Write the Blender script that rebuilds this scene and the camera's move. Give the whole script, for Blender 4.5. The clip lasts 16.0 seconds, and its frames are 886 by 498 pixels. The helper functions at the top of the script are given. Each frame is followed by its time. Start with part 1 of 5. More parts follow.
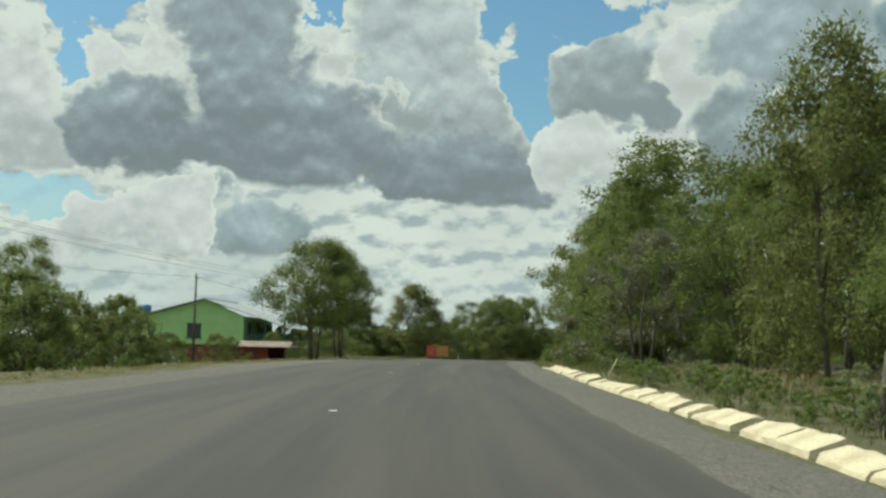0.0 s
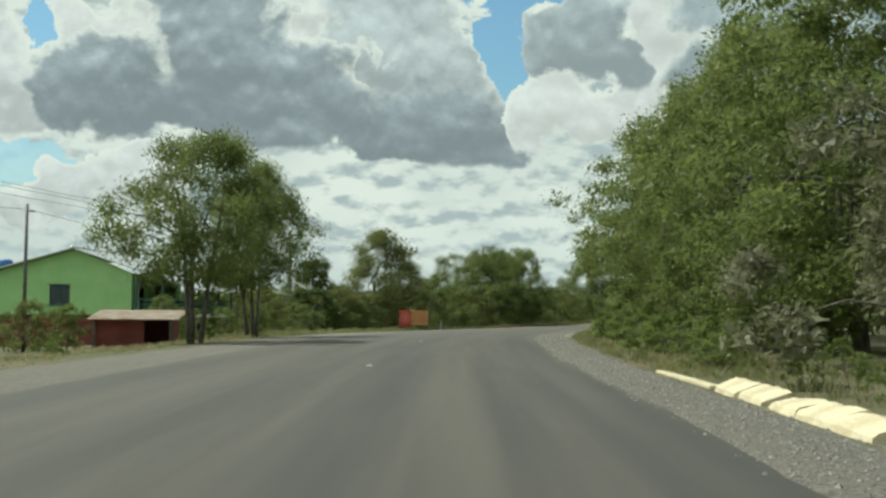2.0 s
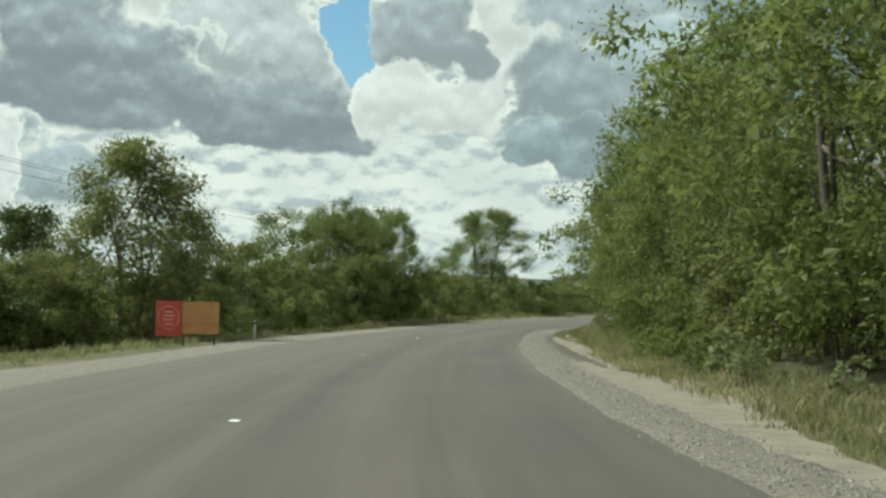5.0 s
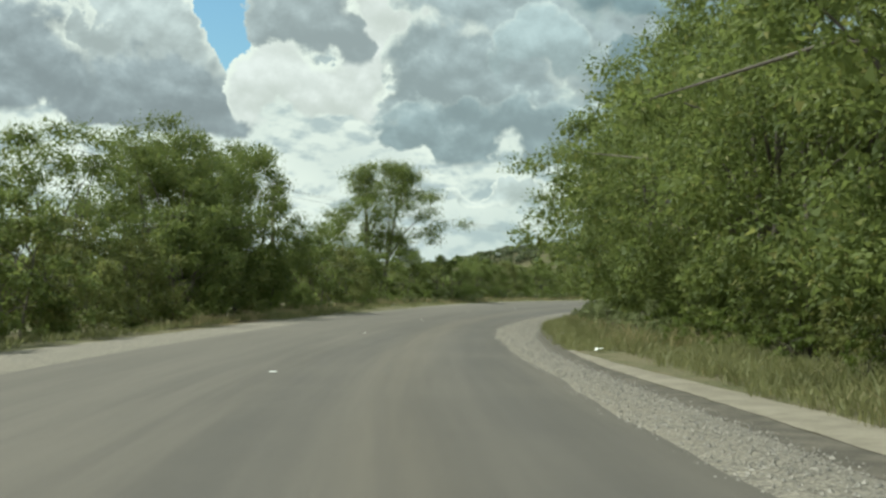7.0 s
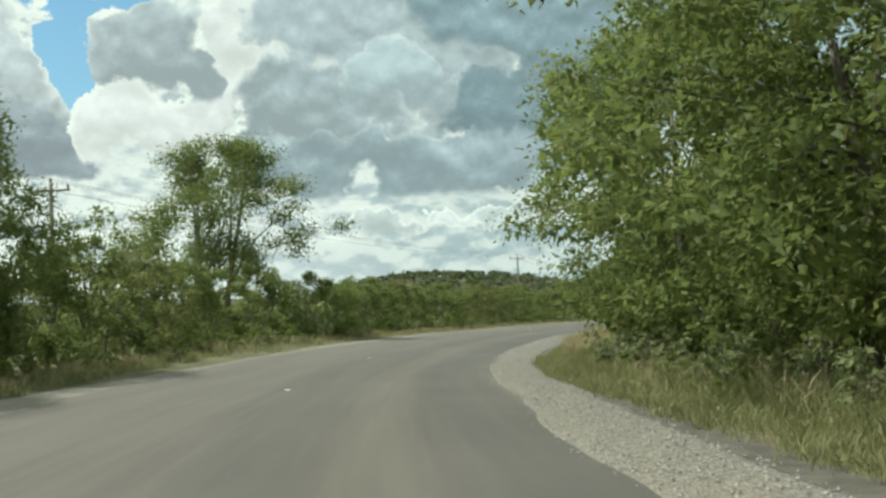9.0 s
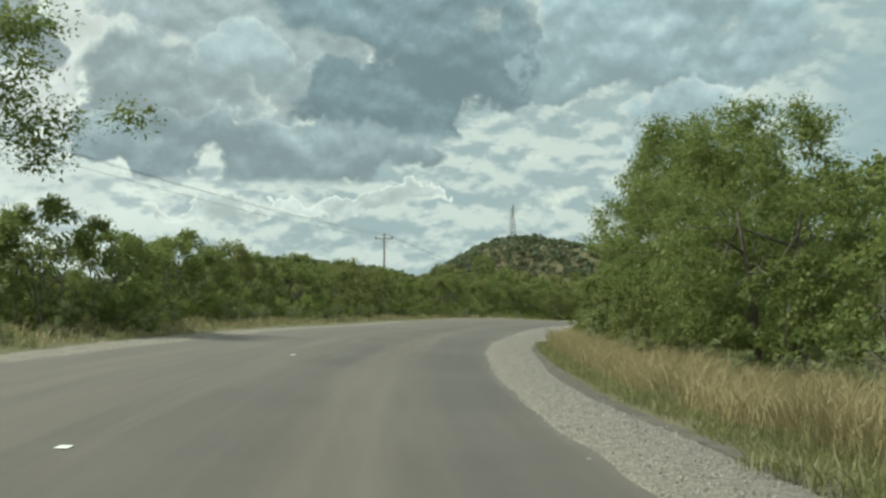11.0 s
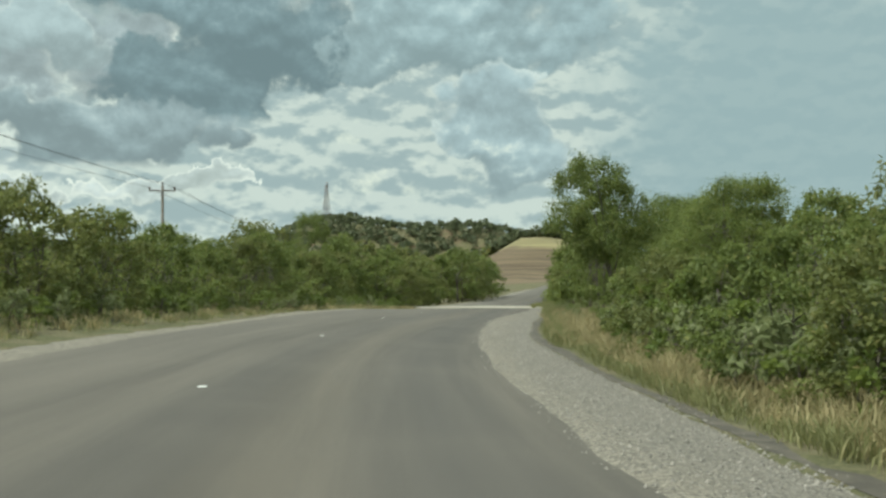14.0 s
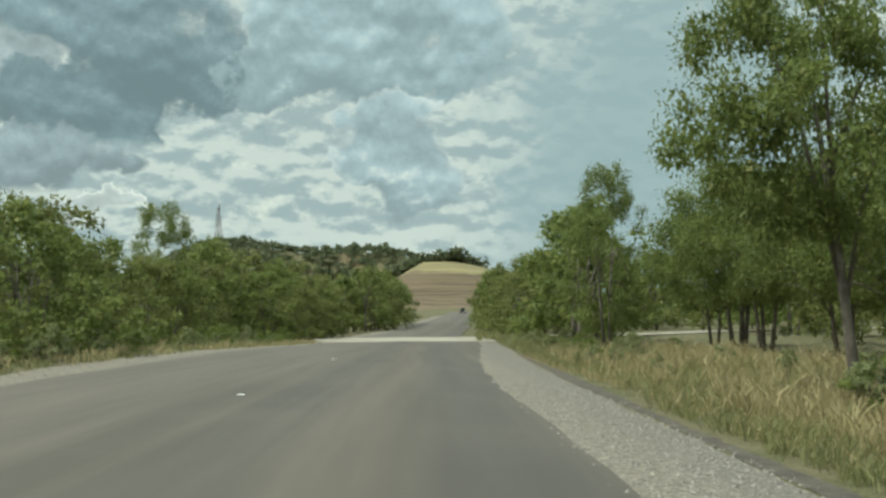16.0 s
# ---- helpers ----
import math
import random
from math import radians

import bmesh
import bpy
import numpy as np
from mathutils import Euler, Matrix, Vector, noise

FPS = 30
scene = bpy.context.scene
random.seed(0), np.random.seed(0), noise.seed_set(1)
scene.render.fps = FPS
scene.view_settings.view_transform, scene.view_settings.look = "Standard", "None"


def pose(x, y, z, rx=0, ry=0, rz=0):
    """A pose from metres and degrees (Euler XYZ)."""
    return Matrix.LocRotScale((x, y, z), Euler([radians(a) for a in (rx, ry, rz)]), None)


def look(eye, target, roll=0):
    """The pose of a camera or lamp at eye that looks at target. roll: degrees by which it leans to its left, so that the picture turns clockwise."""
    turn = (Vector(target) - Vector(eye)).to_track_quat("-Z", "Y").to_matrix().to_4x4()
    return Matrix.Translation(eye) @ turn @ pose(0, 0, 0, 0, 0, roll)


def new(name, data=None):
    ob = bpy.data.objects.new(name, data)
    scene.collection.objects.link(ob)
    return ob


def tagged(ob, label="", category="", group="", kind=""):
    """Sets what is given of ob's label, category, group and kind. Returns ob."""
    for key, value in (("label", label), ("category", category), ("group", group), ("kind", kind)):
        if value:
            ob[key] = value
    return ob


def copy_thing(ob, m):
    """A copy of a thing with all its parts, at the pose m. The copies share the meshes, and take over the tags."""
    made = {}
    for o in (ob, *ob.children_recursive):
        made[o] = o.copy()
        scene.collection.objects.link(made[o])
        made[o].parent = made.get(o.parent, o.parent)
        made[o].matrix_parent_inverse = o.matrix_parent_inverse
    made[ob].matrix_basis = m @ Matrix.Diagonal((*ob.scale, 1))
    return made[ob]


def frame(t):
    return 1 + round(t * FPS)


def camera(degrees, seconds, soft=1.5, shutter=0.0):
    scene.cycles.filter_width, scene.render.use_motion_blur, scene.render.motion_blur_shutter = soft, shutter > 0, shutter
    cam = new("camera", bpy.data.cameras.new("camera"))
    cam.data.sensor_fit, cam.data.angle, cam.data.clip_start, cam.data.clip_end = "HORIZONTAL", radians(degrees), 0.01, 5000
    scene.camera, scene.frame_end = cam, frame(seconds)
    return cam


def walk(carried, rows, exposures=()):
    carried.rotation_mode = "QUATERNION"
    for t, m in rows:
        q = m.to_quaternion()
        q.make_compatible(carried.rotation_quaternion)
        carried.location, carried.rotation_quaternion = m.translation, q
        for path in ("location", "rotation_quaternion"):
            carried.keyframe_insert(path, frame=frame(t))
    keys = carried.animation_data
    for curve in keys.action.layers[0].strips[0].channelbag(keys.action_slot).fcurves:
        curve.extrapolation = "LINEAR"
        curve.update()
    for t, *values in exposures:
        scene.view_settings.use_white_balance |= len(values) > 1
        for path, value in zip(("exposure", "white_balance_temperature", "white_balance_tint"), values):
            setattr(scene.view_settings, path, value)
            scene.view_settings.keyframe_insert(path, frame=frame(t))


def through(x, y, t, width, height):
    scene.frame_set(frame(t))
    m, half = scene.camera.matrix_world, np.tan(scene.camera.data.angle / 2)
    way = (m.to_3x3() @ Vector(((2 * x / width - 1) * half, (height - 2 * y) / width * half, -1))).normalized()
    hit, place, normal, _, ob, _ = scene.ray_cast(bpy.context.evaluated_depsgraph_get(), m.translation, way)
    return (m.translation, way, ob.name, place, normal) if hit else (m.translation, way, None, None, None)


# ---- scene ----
cam = camera(42.8, 16.0, 2.7)
PATH = [
    (0, (0.000, 0.000, -0.000), (-0.001, 19.914, 1.849), 1.20),
    (0.5, (-0.246, 7.735, 0.274), (-0.067, 27.671, 1.864), 0.38),
    (1, (-0.236, 15.474, 0.405), (0.299, 35.420, 1.772), 0.69),
    (1.5, (-0.113, 23.209, 0.515), (0.363, 43.157, 1.887), 1.24),
    (2, (-0.049, 30.947, 0.590), (0.392, 50.909, 1.741), 0.40),
    (2.5, (0.147, 38.689, 0.681), (1.286, 58.626, 1.793), -0.27),
    (3, (0.390, 46.423, 0.759), (1.979, 66.329, 1.864), 0.53),
    (3.5, (0.659, 54.156, 0.808), (2.345, 74.063, 1.738), -0.04),
    (4, (1.038, 61.882, 0.821), (3.290, 81.726, 1.886), -0.11),
    (4.2, (1.227, 64.968, 0.836), (3.727, 84.784, 1.871), -0.68),
    (4.7, (1.804, 72.671, 0.875), (4.723, 92.432, 1.867), 0.09),
    (5.2, (2.548, 80.357, 0.886), (5.883, 100.054, 1.835), 0.86),
    (5.8, (3.678, 89.547, 0.850), (7.512, 109.156, 1.748), 1.78),
    (6.3, (4.819, 97.174, 0.807), (9.067, 116.699, 1.662), 1.57),
    (6.5, (5.330, 100.215, 0.787), (9.819, 119.685, 1.670), 1.57),
    (7, (6.765, 107.788, 0.727), (12.065, 127.059, 1.433), 0.49),
    (7.5, (8.340, 115.331, 0.698), (13.846, 134.545, 1.403), 0.28),
    (8, (10.066, 122.852, 0.641), (16.157, 141.883, 1.498), 0.11),
    (8.5, (12.050, 130.322, 0.594), (19.172, 148.992, 1.440), -1.27),
    (9, (14.342, 137.720, 0.574), (21.993, 156.158, 1.805), -2.31),
    (9.2, (15.334, 140.658, 0.575), (23.394, 158.933, 1.608), -0.90),
    (9.7, (17.892, 147.979, 0.558), (26.537, 165.984, 1.597), -0.53),
    (10.2, (20.504, 155.281, 0.489), (29.726, 172.997, 1.535), -0.16),
    (10.8, (23.961, 163.923, 0.409), (33.863, 181.268, 1.464), 0.28),
    (11.3, (27.292, 170.930, 0.421), (37.748, 187.946, 1.483), 0.65),
    (11.5, (28.710, 173.687, 0.439), (39.381, 190.573, 1.447), 0.35),
    (12, (32.310, 180.540, 0.468), (43.499, 197.103, 1.142), -0.50),
    (12.5, (36.216, 187.212, 0.442), (48.019, 203.334, 1.308), -1.48),
    (13, (40.292, 193.761, 0.473), (52.271, 209.727, 1.729), -0.43),
    (13.5, (44.443, 200.258, 0.537), (56.613, 216.086, 1.709), -1.56),
    (14, (48.812, 206.652, 0.547), (61.663, 221.958, 1.300), -0.42),
    (14.5, (53.379, 212.893, 0.542), (66.826, 227.683, 1.223), 0.96),
    (15, (58.036, 219.082, 0.504), (71.868, 233.506, 1.294), 1.39),
    (15.5, (62.881, 225.147, 0.469), (77.062, 239.222, 1.345), -0.74),
    (16, (67.859, 231.040, 0.572), (82.039, 245.092, 1.780), -0.68),
]
walk(cam, [(t, look(eye, target, roll)) for t, eye, target, roll in PATH], [(0, -0.28, 6300, -5), (1.2, -0.24, 6300, -5), (2.4, -0.07, 6300, -5), (6.3, 0.03, 6300, -5), (9, 0.17, 6300, -5), (11.3, -0.01, 6300, -5), (16, -0.03, 6300, -5)])

# ---- world, sun ----
SUN_AZ, SUN_EL = radians(-70), radians(56)


class Nodes:
    """Short hand for building math in a node tree."""

    def __init__(self, tree):
        self.tree, self.n, self.l = tree, tree.nodes, tree.links

    def link(self, value, socket):
        if isinstance(value, (int, float)):
            socket.default_value = value
        elif isinstance(value, (tuple, list)):
            socket.default_value = value
        else:
            self.l.new(value, socket)

    def math(self, op, a, b=0.0, c=0.0, clamp=False):
        node = self.n.new("ShaderNodeMath")
        node.operation, node.use_clamp = op, clamp
        for value, socket in zip((a, b, c), node.inputs):
            self.link(value, socket)
        return node.outputs[0]

    def smooth(self, value, low, high, to_low=0.0, to_high=1.0):
        node = self.n.new("ShaderNodeMapRange")
        node.interpolation_type = "SMOOTHSTEP"
        for v, s in zip((value, low, high, to_low, to_high), node.inputs):
            self.link(v, s)
        return node.outputs[0]

    def mix(self, fac, a, b):
        node = self.n.new("ShaderNodeMix")
        node.data_type = "RGBA"
        self.link(fac, node.inputs[0])
        self.link(a if not isinstance(a, tuple) else (*a, 1), node.inputs[6])
        self.link(b if not isinstance(b, tuple) else (*b, 1), node.inputs[7])
        return node.outputs[2]

    def noise(self, vec, scale, detail=6.0, rough=0.55, distort=0.0):
        node = self.n.new("ShaderNodeTexNoise")
        self.link(vec, node.inputs["Vector"])
        for key, v in (("Scale", scale), ("Detail", detail), ("Roughness", rough), ("Distortion", distort)):
            node.inputs[key].default_value = v
        return node.outputs["Fac"]

    def voronoi(self, vec, scale, detail=2.0):
        node = self.n.new("ShaderNodeTexVoronoi")
        node.feature = "SMOOTH_F1"
        self.link(vec, node.inputs["Vector"])
        node.inputs["Scale"].default_value = scale
        node.inputs["Detail"].default_value = detail
        node.inputs["Smoothness"].default_value = 0.6
        return node.outputs["Distance"]


def build_world():
    world = bpy.data.worlds.new("sky")
    scene.world = world
    world.use_nodes = True
    tree = world.node_tree
    tree.nodes.clear()
    k = Nodes(tree)
    sky = tree.nodes.new("ShaderNodeTexSky")
    sky.sky_type, sky.sun_disc = "NISHITA", False
    sky.sun_elevation, sky.sun_rotation = SUN_EL, SUN_AZ
    sky.air_density, sky.dust_density = 1.2, 1.0
    coord = tree.nodes.new("ShaderNodeTexCoord")
    sep = tree.nodes.new("ShaderNodeSeparateXYZ")
    tree.links.new(coord.outputs["Generated"], sep.inputs[0])
    deg = 57.2958
    az = k.math("MULTIPLY", k.math("ARCTAN2", sep.outputs[0], sep.outputs[1]), deg)
    el = k.math("MULTIPLY", k.math("ARCSINE", sep.outputs[2]), deg)

    def at(scale_az, scale_el, up=0.0):
        node = tree.nodes.new("ShaderNodeCombineXYZ")
        k.link(k.math("MULTIPLY", az, scale_az), node.inputs[0])
        k.link(k.math("MULTIPLY", k.math("ADD", el, up), scale_el), node.inputs[1])
        return node.outputs[0]

    def lumps(up):
        """Cauliflower lumps: wide billows with finer ones on them."""
        vec = at(0.1, 0.12, up)
        billow = k.math("SUBTRACT", 0.5, k.voronoi(vec, 5.0, 4.0))
        puff = k.math("SUBTRACT", k.noise(vec, 2.4, 9.0, 0.6, 0.2), 0.5)
        return k.math("ADD", k.math("MULTIPLY", billow, 0.5), k.math("MULTIPLY", puff, 2.2))

    def decks(up):
        vec = at(0.1, 0.19, up)
        billow = k.math("SUBTRACT", 0.5, k.voronoi(vec, 5.6, 3.0))
        return k.math("ADD", k.noise(vec, 2.6, 8.0, 0.58, 0.3), k.math("MULTIPLY", billow, 0.35))

    rough = lumps(0.0)
    lit = k.math("SUBTRACT", rough, lumps(0.6))
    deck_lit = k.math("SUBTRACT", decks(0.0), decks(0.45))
    soft = k.noise(at(0.1, 0.14), 0.9, 3.0, 0.5)
    # outlines are pushed about, coarsely and finely, so that no lobe stays round
    push = tree.nodes.new("ShaderNodeTexNoise")
    k.link(at(0.1, 0.1, 3.0), push.inputs["Vector"])
    push.inputs["Scale"].default_value, push.inputs["Detail"].default_value, push.inputs["Roughness"].default_value = 2.6, 5.0, 0.55
    apart = tree.nodes.new("ShaderNodeSeparateColor")
    k.link(push.outputs["Color"], apart.inputs[0])
    az_push = k.math("ADD", az, k.math("MULTIPLY", k.math("SUBTRACT", apart.outputs[0], 0.5), 9.0))
    el_push = k.math("ADD", el, k.math("MULTIPLY", k.math("SUBTRACT", apart.outputs[1], 0.5), 6.0))

    def body(lobes, wobble, base=None):
        """How deep a direction lies in a cloud made of several lobes, cut off softly at its base."""
        depth = None
        for a, e, ra, re in lobes:
            da = k.math("DIVIDE", k.math("SUBTRACT", az_push, a), ra)
            de = k.math("DIVIDE", k.math("SUBTRACT", el_push, e), re)
            u = k.math("SUBTRACT", 1.0, k.math("ADD", k.math("MULTIPLY", da, da), k.math("MULTIPLY", de, de)))
            depth = u if depth is None else k.math("SMOOTH_MAX", depth, u, 0.4)
        depth = k.math("ADD", depth, k.math("MULTIPLY", rough, wobble))
        if base is None:
            return depth
        floor = k.math("MULTIPLY", k.math("SUBTRACT", k.math("ADD", k.math("MULTIPLY", el, 0.75), k.math("MULTIPLY", el_push, 0.25)), base - 0.3), 0.7)
        return k.math("MINIMUM", depth, floor)

    scale_sky = tree.nodes.new("ShaderNodeVectorMath")
    scale_sky.operation = "MULTIPLY"
    tree.links.new(sky.outputs[0], scale_sky.inputs[0])
    scale_sky.inputs[1].default_value = (0.115, 0.142, 0.150)
    blue = scale_sky.outputs[0]

    # a bright, broken deck of far cumulus, lit on their tops
    white = k.mix(k.smooth(deck_lit, 0.06, -0.20), CLOUD_WHITE, (0.54, 0.605, 0.635))
    white = k.mix(k.smooth(soft, 0.42, 0.62, 0.0, 0.45), white, (0.60, 0.66, 0.67))
    white = k.mix(k.smooth(el, 0.0, 6.0, 0.5, 0.0), white, (0.68, 0.76, 0.77))
    grey_deck = k.mix(k.smooth(deck_lit, 0.12, -0.10), (0.74, 0.79, 0.76), (0.44, 0.53, 0.56))
    colour = k.mix(k.smooth(az, 12.0, 25.0, 0.0, 0.85), white, grey_deck)
    for lobes, most in GAPS:
        colour = k.mix(k.smooth(body(lobes, 0.6), 0.06, 0.2, 0.0, most), colour, blue)
    # cumulus bodies with flat, soft grey bases and crisp sunlit tops, far ones first
    for lobes, base, top, grey, rim in BODIES:
        u = body(lobes, 0.7, base)
        high = k.smooth(el_push, base, base + 0.8 * (top - base))
        edge = k.smooth(high, 0.1, 0.5, 0.34, 0.09 + 0.22 * (1.0 - rim))
        low_grey, high_grey = tuple(0.80 * g for g in grey), tuple(min(1.0, 1.42 * g) for g in grey)
        shade = k.mix(k.smooth(k.math("ADD", k.math("ADD", k.math("MULTIPLY", soft, 0.5), k.math("MULTIPLY", high, 0.35)), k.math("MULTIPLY", k.math("ADD", lit, k.math("MULTIPLY", rough, 0.5)), 0.55)), 0.05, 0.95), low_grey, high_grey)
        glow = k.math("MULTIPLY", k.smooth(k.math("ADD", u, k.math("MULTIPLY", lit, -0.3)), 0.42, 0.04), k.smooth(high, 0.1, 0.7, 0.0, rim))
        glow = k.math("ADD", glow, k.math("MULTIPLY", k.smooth(lit, 0.10, 0.7, 0.0, 0.40), high), clamp=True)
        colour = k.mix(k.smooth(u, 0.0, edge), colour, k.mix(glow, shade, CLOUD_WHITE))
    # small sunlit breaks in the dark deck
    breaks = k.math("ADD", k.math("MULTIPLY", lit, 0.7), k.math("MULTIPLY", rough, 0.6))
    zone = body([(35.5, 7.2, 6.5, 3.6), (40.5, 8.0, 4.0, 5.0)], 0.3)
    colour = k.mix(k.math("MULTIPLY", k.smooth(breaks, 0.02, 0.55), k.smooth(zone, 0.0, 0.7, 0.0, 0.9)), colour, (1.0, 1.01, 0.90))
    # a veil of rain haze
    veil = body([(57.0, 7.0, 12.0, 15.0)], 0.3)
    colour = k.mix(k.smooth(veil, 0.0, 0.8, 0.0, 0.9), colour, (0.42, 0.53, 0.57))
    colour = k.mix(k.smooth(el, -1.5, -0.3), (0.10, 0.10, 0.08), colour)
    back = tree.nodes.new("ShaderNodeBackground")
    tree.links.new(colour, back.inputs[0])
    back.inputs[1].default_value = 0.86
    out = tree.nodes.new("ShaderNodeOutputWorld")
    tree.links.new(back.outputs[0], out.inputs[0])


CLOUD_WHITE = (1.0, 1.02, 0.96)
# lobes by azimuth (to the right of +y), elevation and half sizes, in degrees
GAPS = [
    ([(-18.0, 16.6, 4.2, 1.6), (-18.4, 13.6, 1.0, 2.0)], 1.0),
    ([(4.0, 13.4, 1.9, 3.4), (5.6, 17.2, 5.2, 1.6)], 1.0),
    ([(-6.6, 17.6, 1.5, 1.6)], 1.0),
    ([(-21.0, 7.7, 5.0, 1.2)], 0.8),
]
GREY, PALE, SLATE = (0.38, 0.425, 0.46), (0.57, 0.615, 0.63), (0.28, 0.365, 0.405)
# lobes, base and top elevation, the grey of the shaded side, how white the rim is
BODIES = [
    ([(-23.0, 12.0, 4.6, 4.0), (-20.0, 10.4, 3.0, 2.4)], 8.6, 14.5, (0.74, 0.77, 0.77), 1.0),
    ([(-18.0, 6.0, 3.0, 1.8), (-14.0, 6.6, 3.0, 2.0)], 4.0, 7.8, (0.76, 0.79, 0.78), 1.0),
    ([(-9.3, 6.5, 2.6, 2.0)], 4.9, 9.5, (0.46, 0.53, 0.56), 0.4),
    ([(-13.2, 15.2, 2.0, 3.6), (-16.0, 13.0, 2.6, 2.4), (-6.6, 14.6, 2.0, 3.0)], 9.0, 14.0, (0.88, 0.90, 0.87), 1.0),
    ([(-2.0, 15.0, 4.8, 5.0), (0.8, 12.6, 2.8, 3.4), (1.6, 9.6, 5.6, 2.0), (-1.0, 10.6, 4.0, 2.6)], 7.6, 17.0, PALE, 0.9),
    ([(1.8, 9.2, 5.2, 1.9), (-1.5, 9.6, 3.0, 1.6)], 7.7, 13.0, GREY, 0.1),
    ([(-15.8, 11.4, 3.6, 3.0), (-10.6, 14.4, 4.2, 5.4), (-6.4, 11.2, 5.4, 3.2), (-11.0, 10.0, 7.0, 2.2)], 8.5, 16.5, GREY, 0.9),
    ([(13.0, 13.6, 2.2, 3.6), (8.6, 10.6, 4.4, 2.4), (10.8, 12.0, 2.8, 2.6)], 8.0, 12.5, (0.88, 0.90, 0.87), 1.0),
    ([(8.6, 14.2, 3.6, 2.6), (10.2, 13.0, 2.2, 1.6)], 11.6, 17.5, (0.47, 0.52, 0.55), 0.5),
    ([(19.0, 15.6, 6.0, 4.0), (16.0, 10.4, 4.6, 3.6), (23.0, 12.5, 5.0, 4.0)], 6.6, 18.0, (0.44, 0.50, 0.53), 0.8),
    ([(19.0, 5.4, 4.0, 0.8), (27.0, 5.6, 4.6, 0.8)], 4.6, 6.2, (0.66, 0.72, 0.71), 1.0),
    ([(16.0, 8.0, 5.4, 1.8), (23.5, 7.8, 7.0, 1.7)], 6.5, 11.5, (0.38, 0.455, 0.49), 0.25),
    ([(20.6, 12.2, 3.2, 2.2)], 10.0, 14.6, (0.47, 0.55, 0.58), 0.3),
    ([(26.6, 10.4, 5.4, 2.0), (31.0, 12.0, 5.6, 3.8), (27.5, 15.5, 8.0, 3.6)], 8.8, 19.0, SLATE, 0.35),
    ([(41.5, 14.4, 8.0, 4.6), (37.0, 12.0, 3.0, 2.0)], 9.8, 19.0, (0.42, 0.52, 0.56), 0.3),
    ([(42.8, 8.4, 3.4, 3.6)], 5.0, 11.0, (0.44, 0.53, 0.57), 0.4),
]
build_world()
sun = new("sun", bpy.data.lights.new("sun", "SUN"))
sun.data.energy, sun.data.angle, sun.data.color = 4.4, radians(1.5), (1.0, 0.95, 0.86)
sun_from = Vector((math.sin(SUN_AZ) * math.cos(SUN_EL), math.cos(SUN_AZ) * math.cos(SUN_EL), math.sin(SUN_EL)))
sun.matrix_world = look(sun_from * 300, (0, 0, 0))


# ---- materials ----
def material(name):
    mat = bpy.data.materials.new(name)
    mat.use_nodes = True
    k = Nodes(mat.node_tree)
    return mat, k, mat.node_tree.nodes["Principled BSDF"]


def surface(name, low, high, scale=3.0, grain=40.0, rough=0.85, bump=0.3, metal=0.0, dark=0.25, depth=0.01):
    """Two colours mixed by a broad noise, with fine grain and relief."""
    mat, k, bsdf = material(name)
    pos = k.n.new("ShaderNodeTexCoord").outputs["Object"]
    broad, fine = k.noise(pos, scale, 4.0), k.noise(pos, grain, 3.0, 0.6)
    colour = k.mix(k.smooth(broad, 0.32, 0.68), low, high)
    colour = k.mix(k.smooth(fine, 0.35, 0.7, dark, 0.0), colour, tuple(0.45 * c for c in low))
    k.link(colour, bsdf.inputs["Base Color"])
    bsdf.inputs["Roughness"].default_value, bsdf.inputs["Metallic"].default_value = rough, metal
    if bump:
        node = k.n.new("ShaderNodeBump")
        node.inputs["Strength"].default_value, node.inputs["Distance"].default_value = bump, depth
        k.link(fine, node.inputs["Height"])
        k.link(node.outputs[0], bsdf.inputs["Normal"])
    return mat


def leaf_material(name, dark, light, warm, through=0.35):
    """Leaves: each leaf its own tint, whole boughs lighter or darker, light shining through."""
    mat, k, bsdf = material(name)
    geo = k.n.new("ShaderNodeNewGeometry")
    info = k.n.new("ShaderNodeObjectInfo")
    pos = k.n.new("ShaderNodeTexCoord").outputs["Object"]
    broad = k.noise(pos, 0.7, 3.0)
    own = geo.outputs["Random Per Island"]
    colour = k.mix(k.math("ADD", k.math("MULTIPLY", own, 0.5), k.smooth(broad, 0.35, 0.65, 0.0, 0.5)), dark, light)
    colour = k.mix(k.smooth(own, 0.86, 1.0, 0.0, 0.75), colour, warm)
    colour = k.mix(k.math("MULTIPLY", info.outputs["Random"], 0.18), colour, tuple(0.7 * c for c in dark))
    k.link(colour, bsdf.inputs["Base Color"])
    bsdf.inputs["Roughness"].default_value = 0.55
    bsdf.inputs["Specular IOR Level"].default_value = 0.3
    clear = k.n.new("ShaderNodeBsdfTranslucent")
    k.link(k.mix(0.5, colour, light), clear.inputs[0])
    both = k.n.new("ShaderNodeMixShader")
    both.inputs[0].default_value = through
    k.link(bsdf.outputs[0], both.inputs[1])
    k.link(clear.outputs[0], both.inputs[2])
    k.link(both.outputs[0], k.n["Material Output"].inputs["Surface"])
    return mat


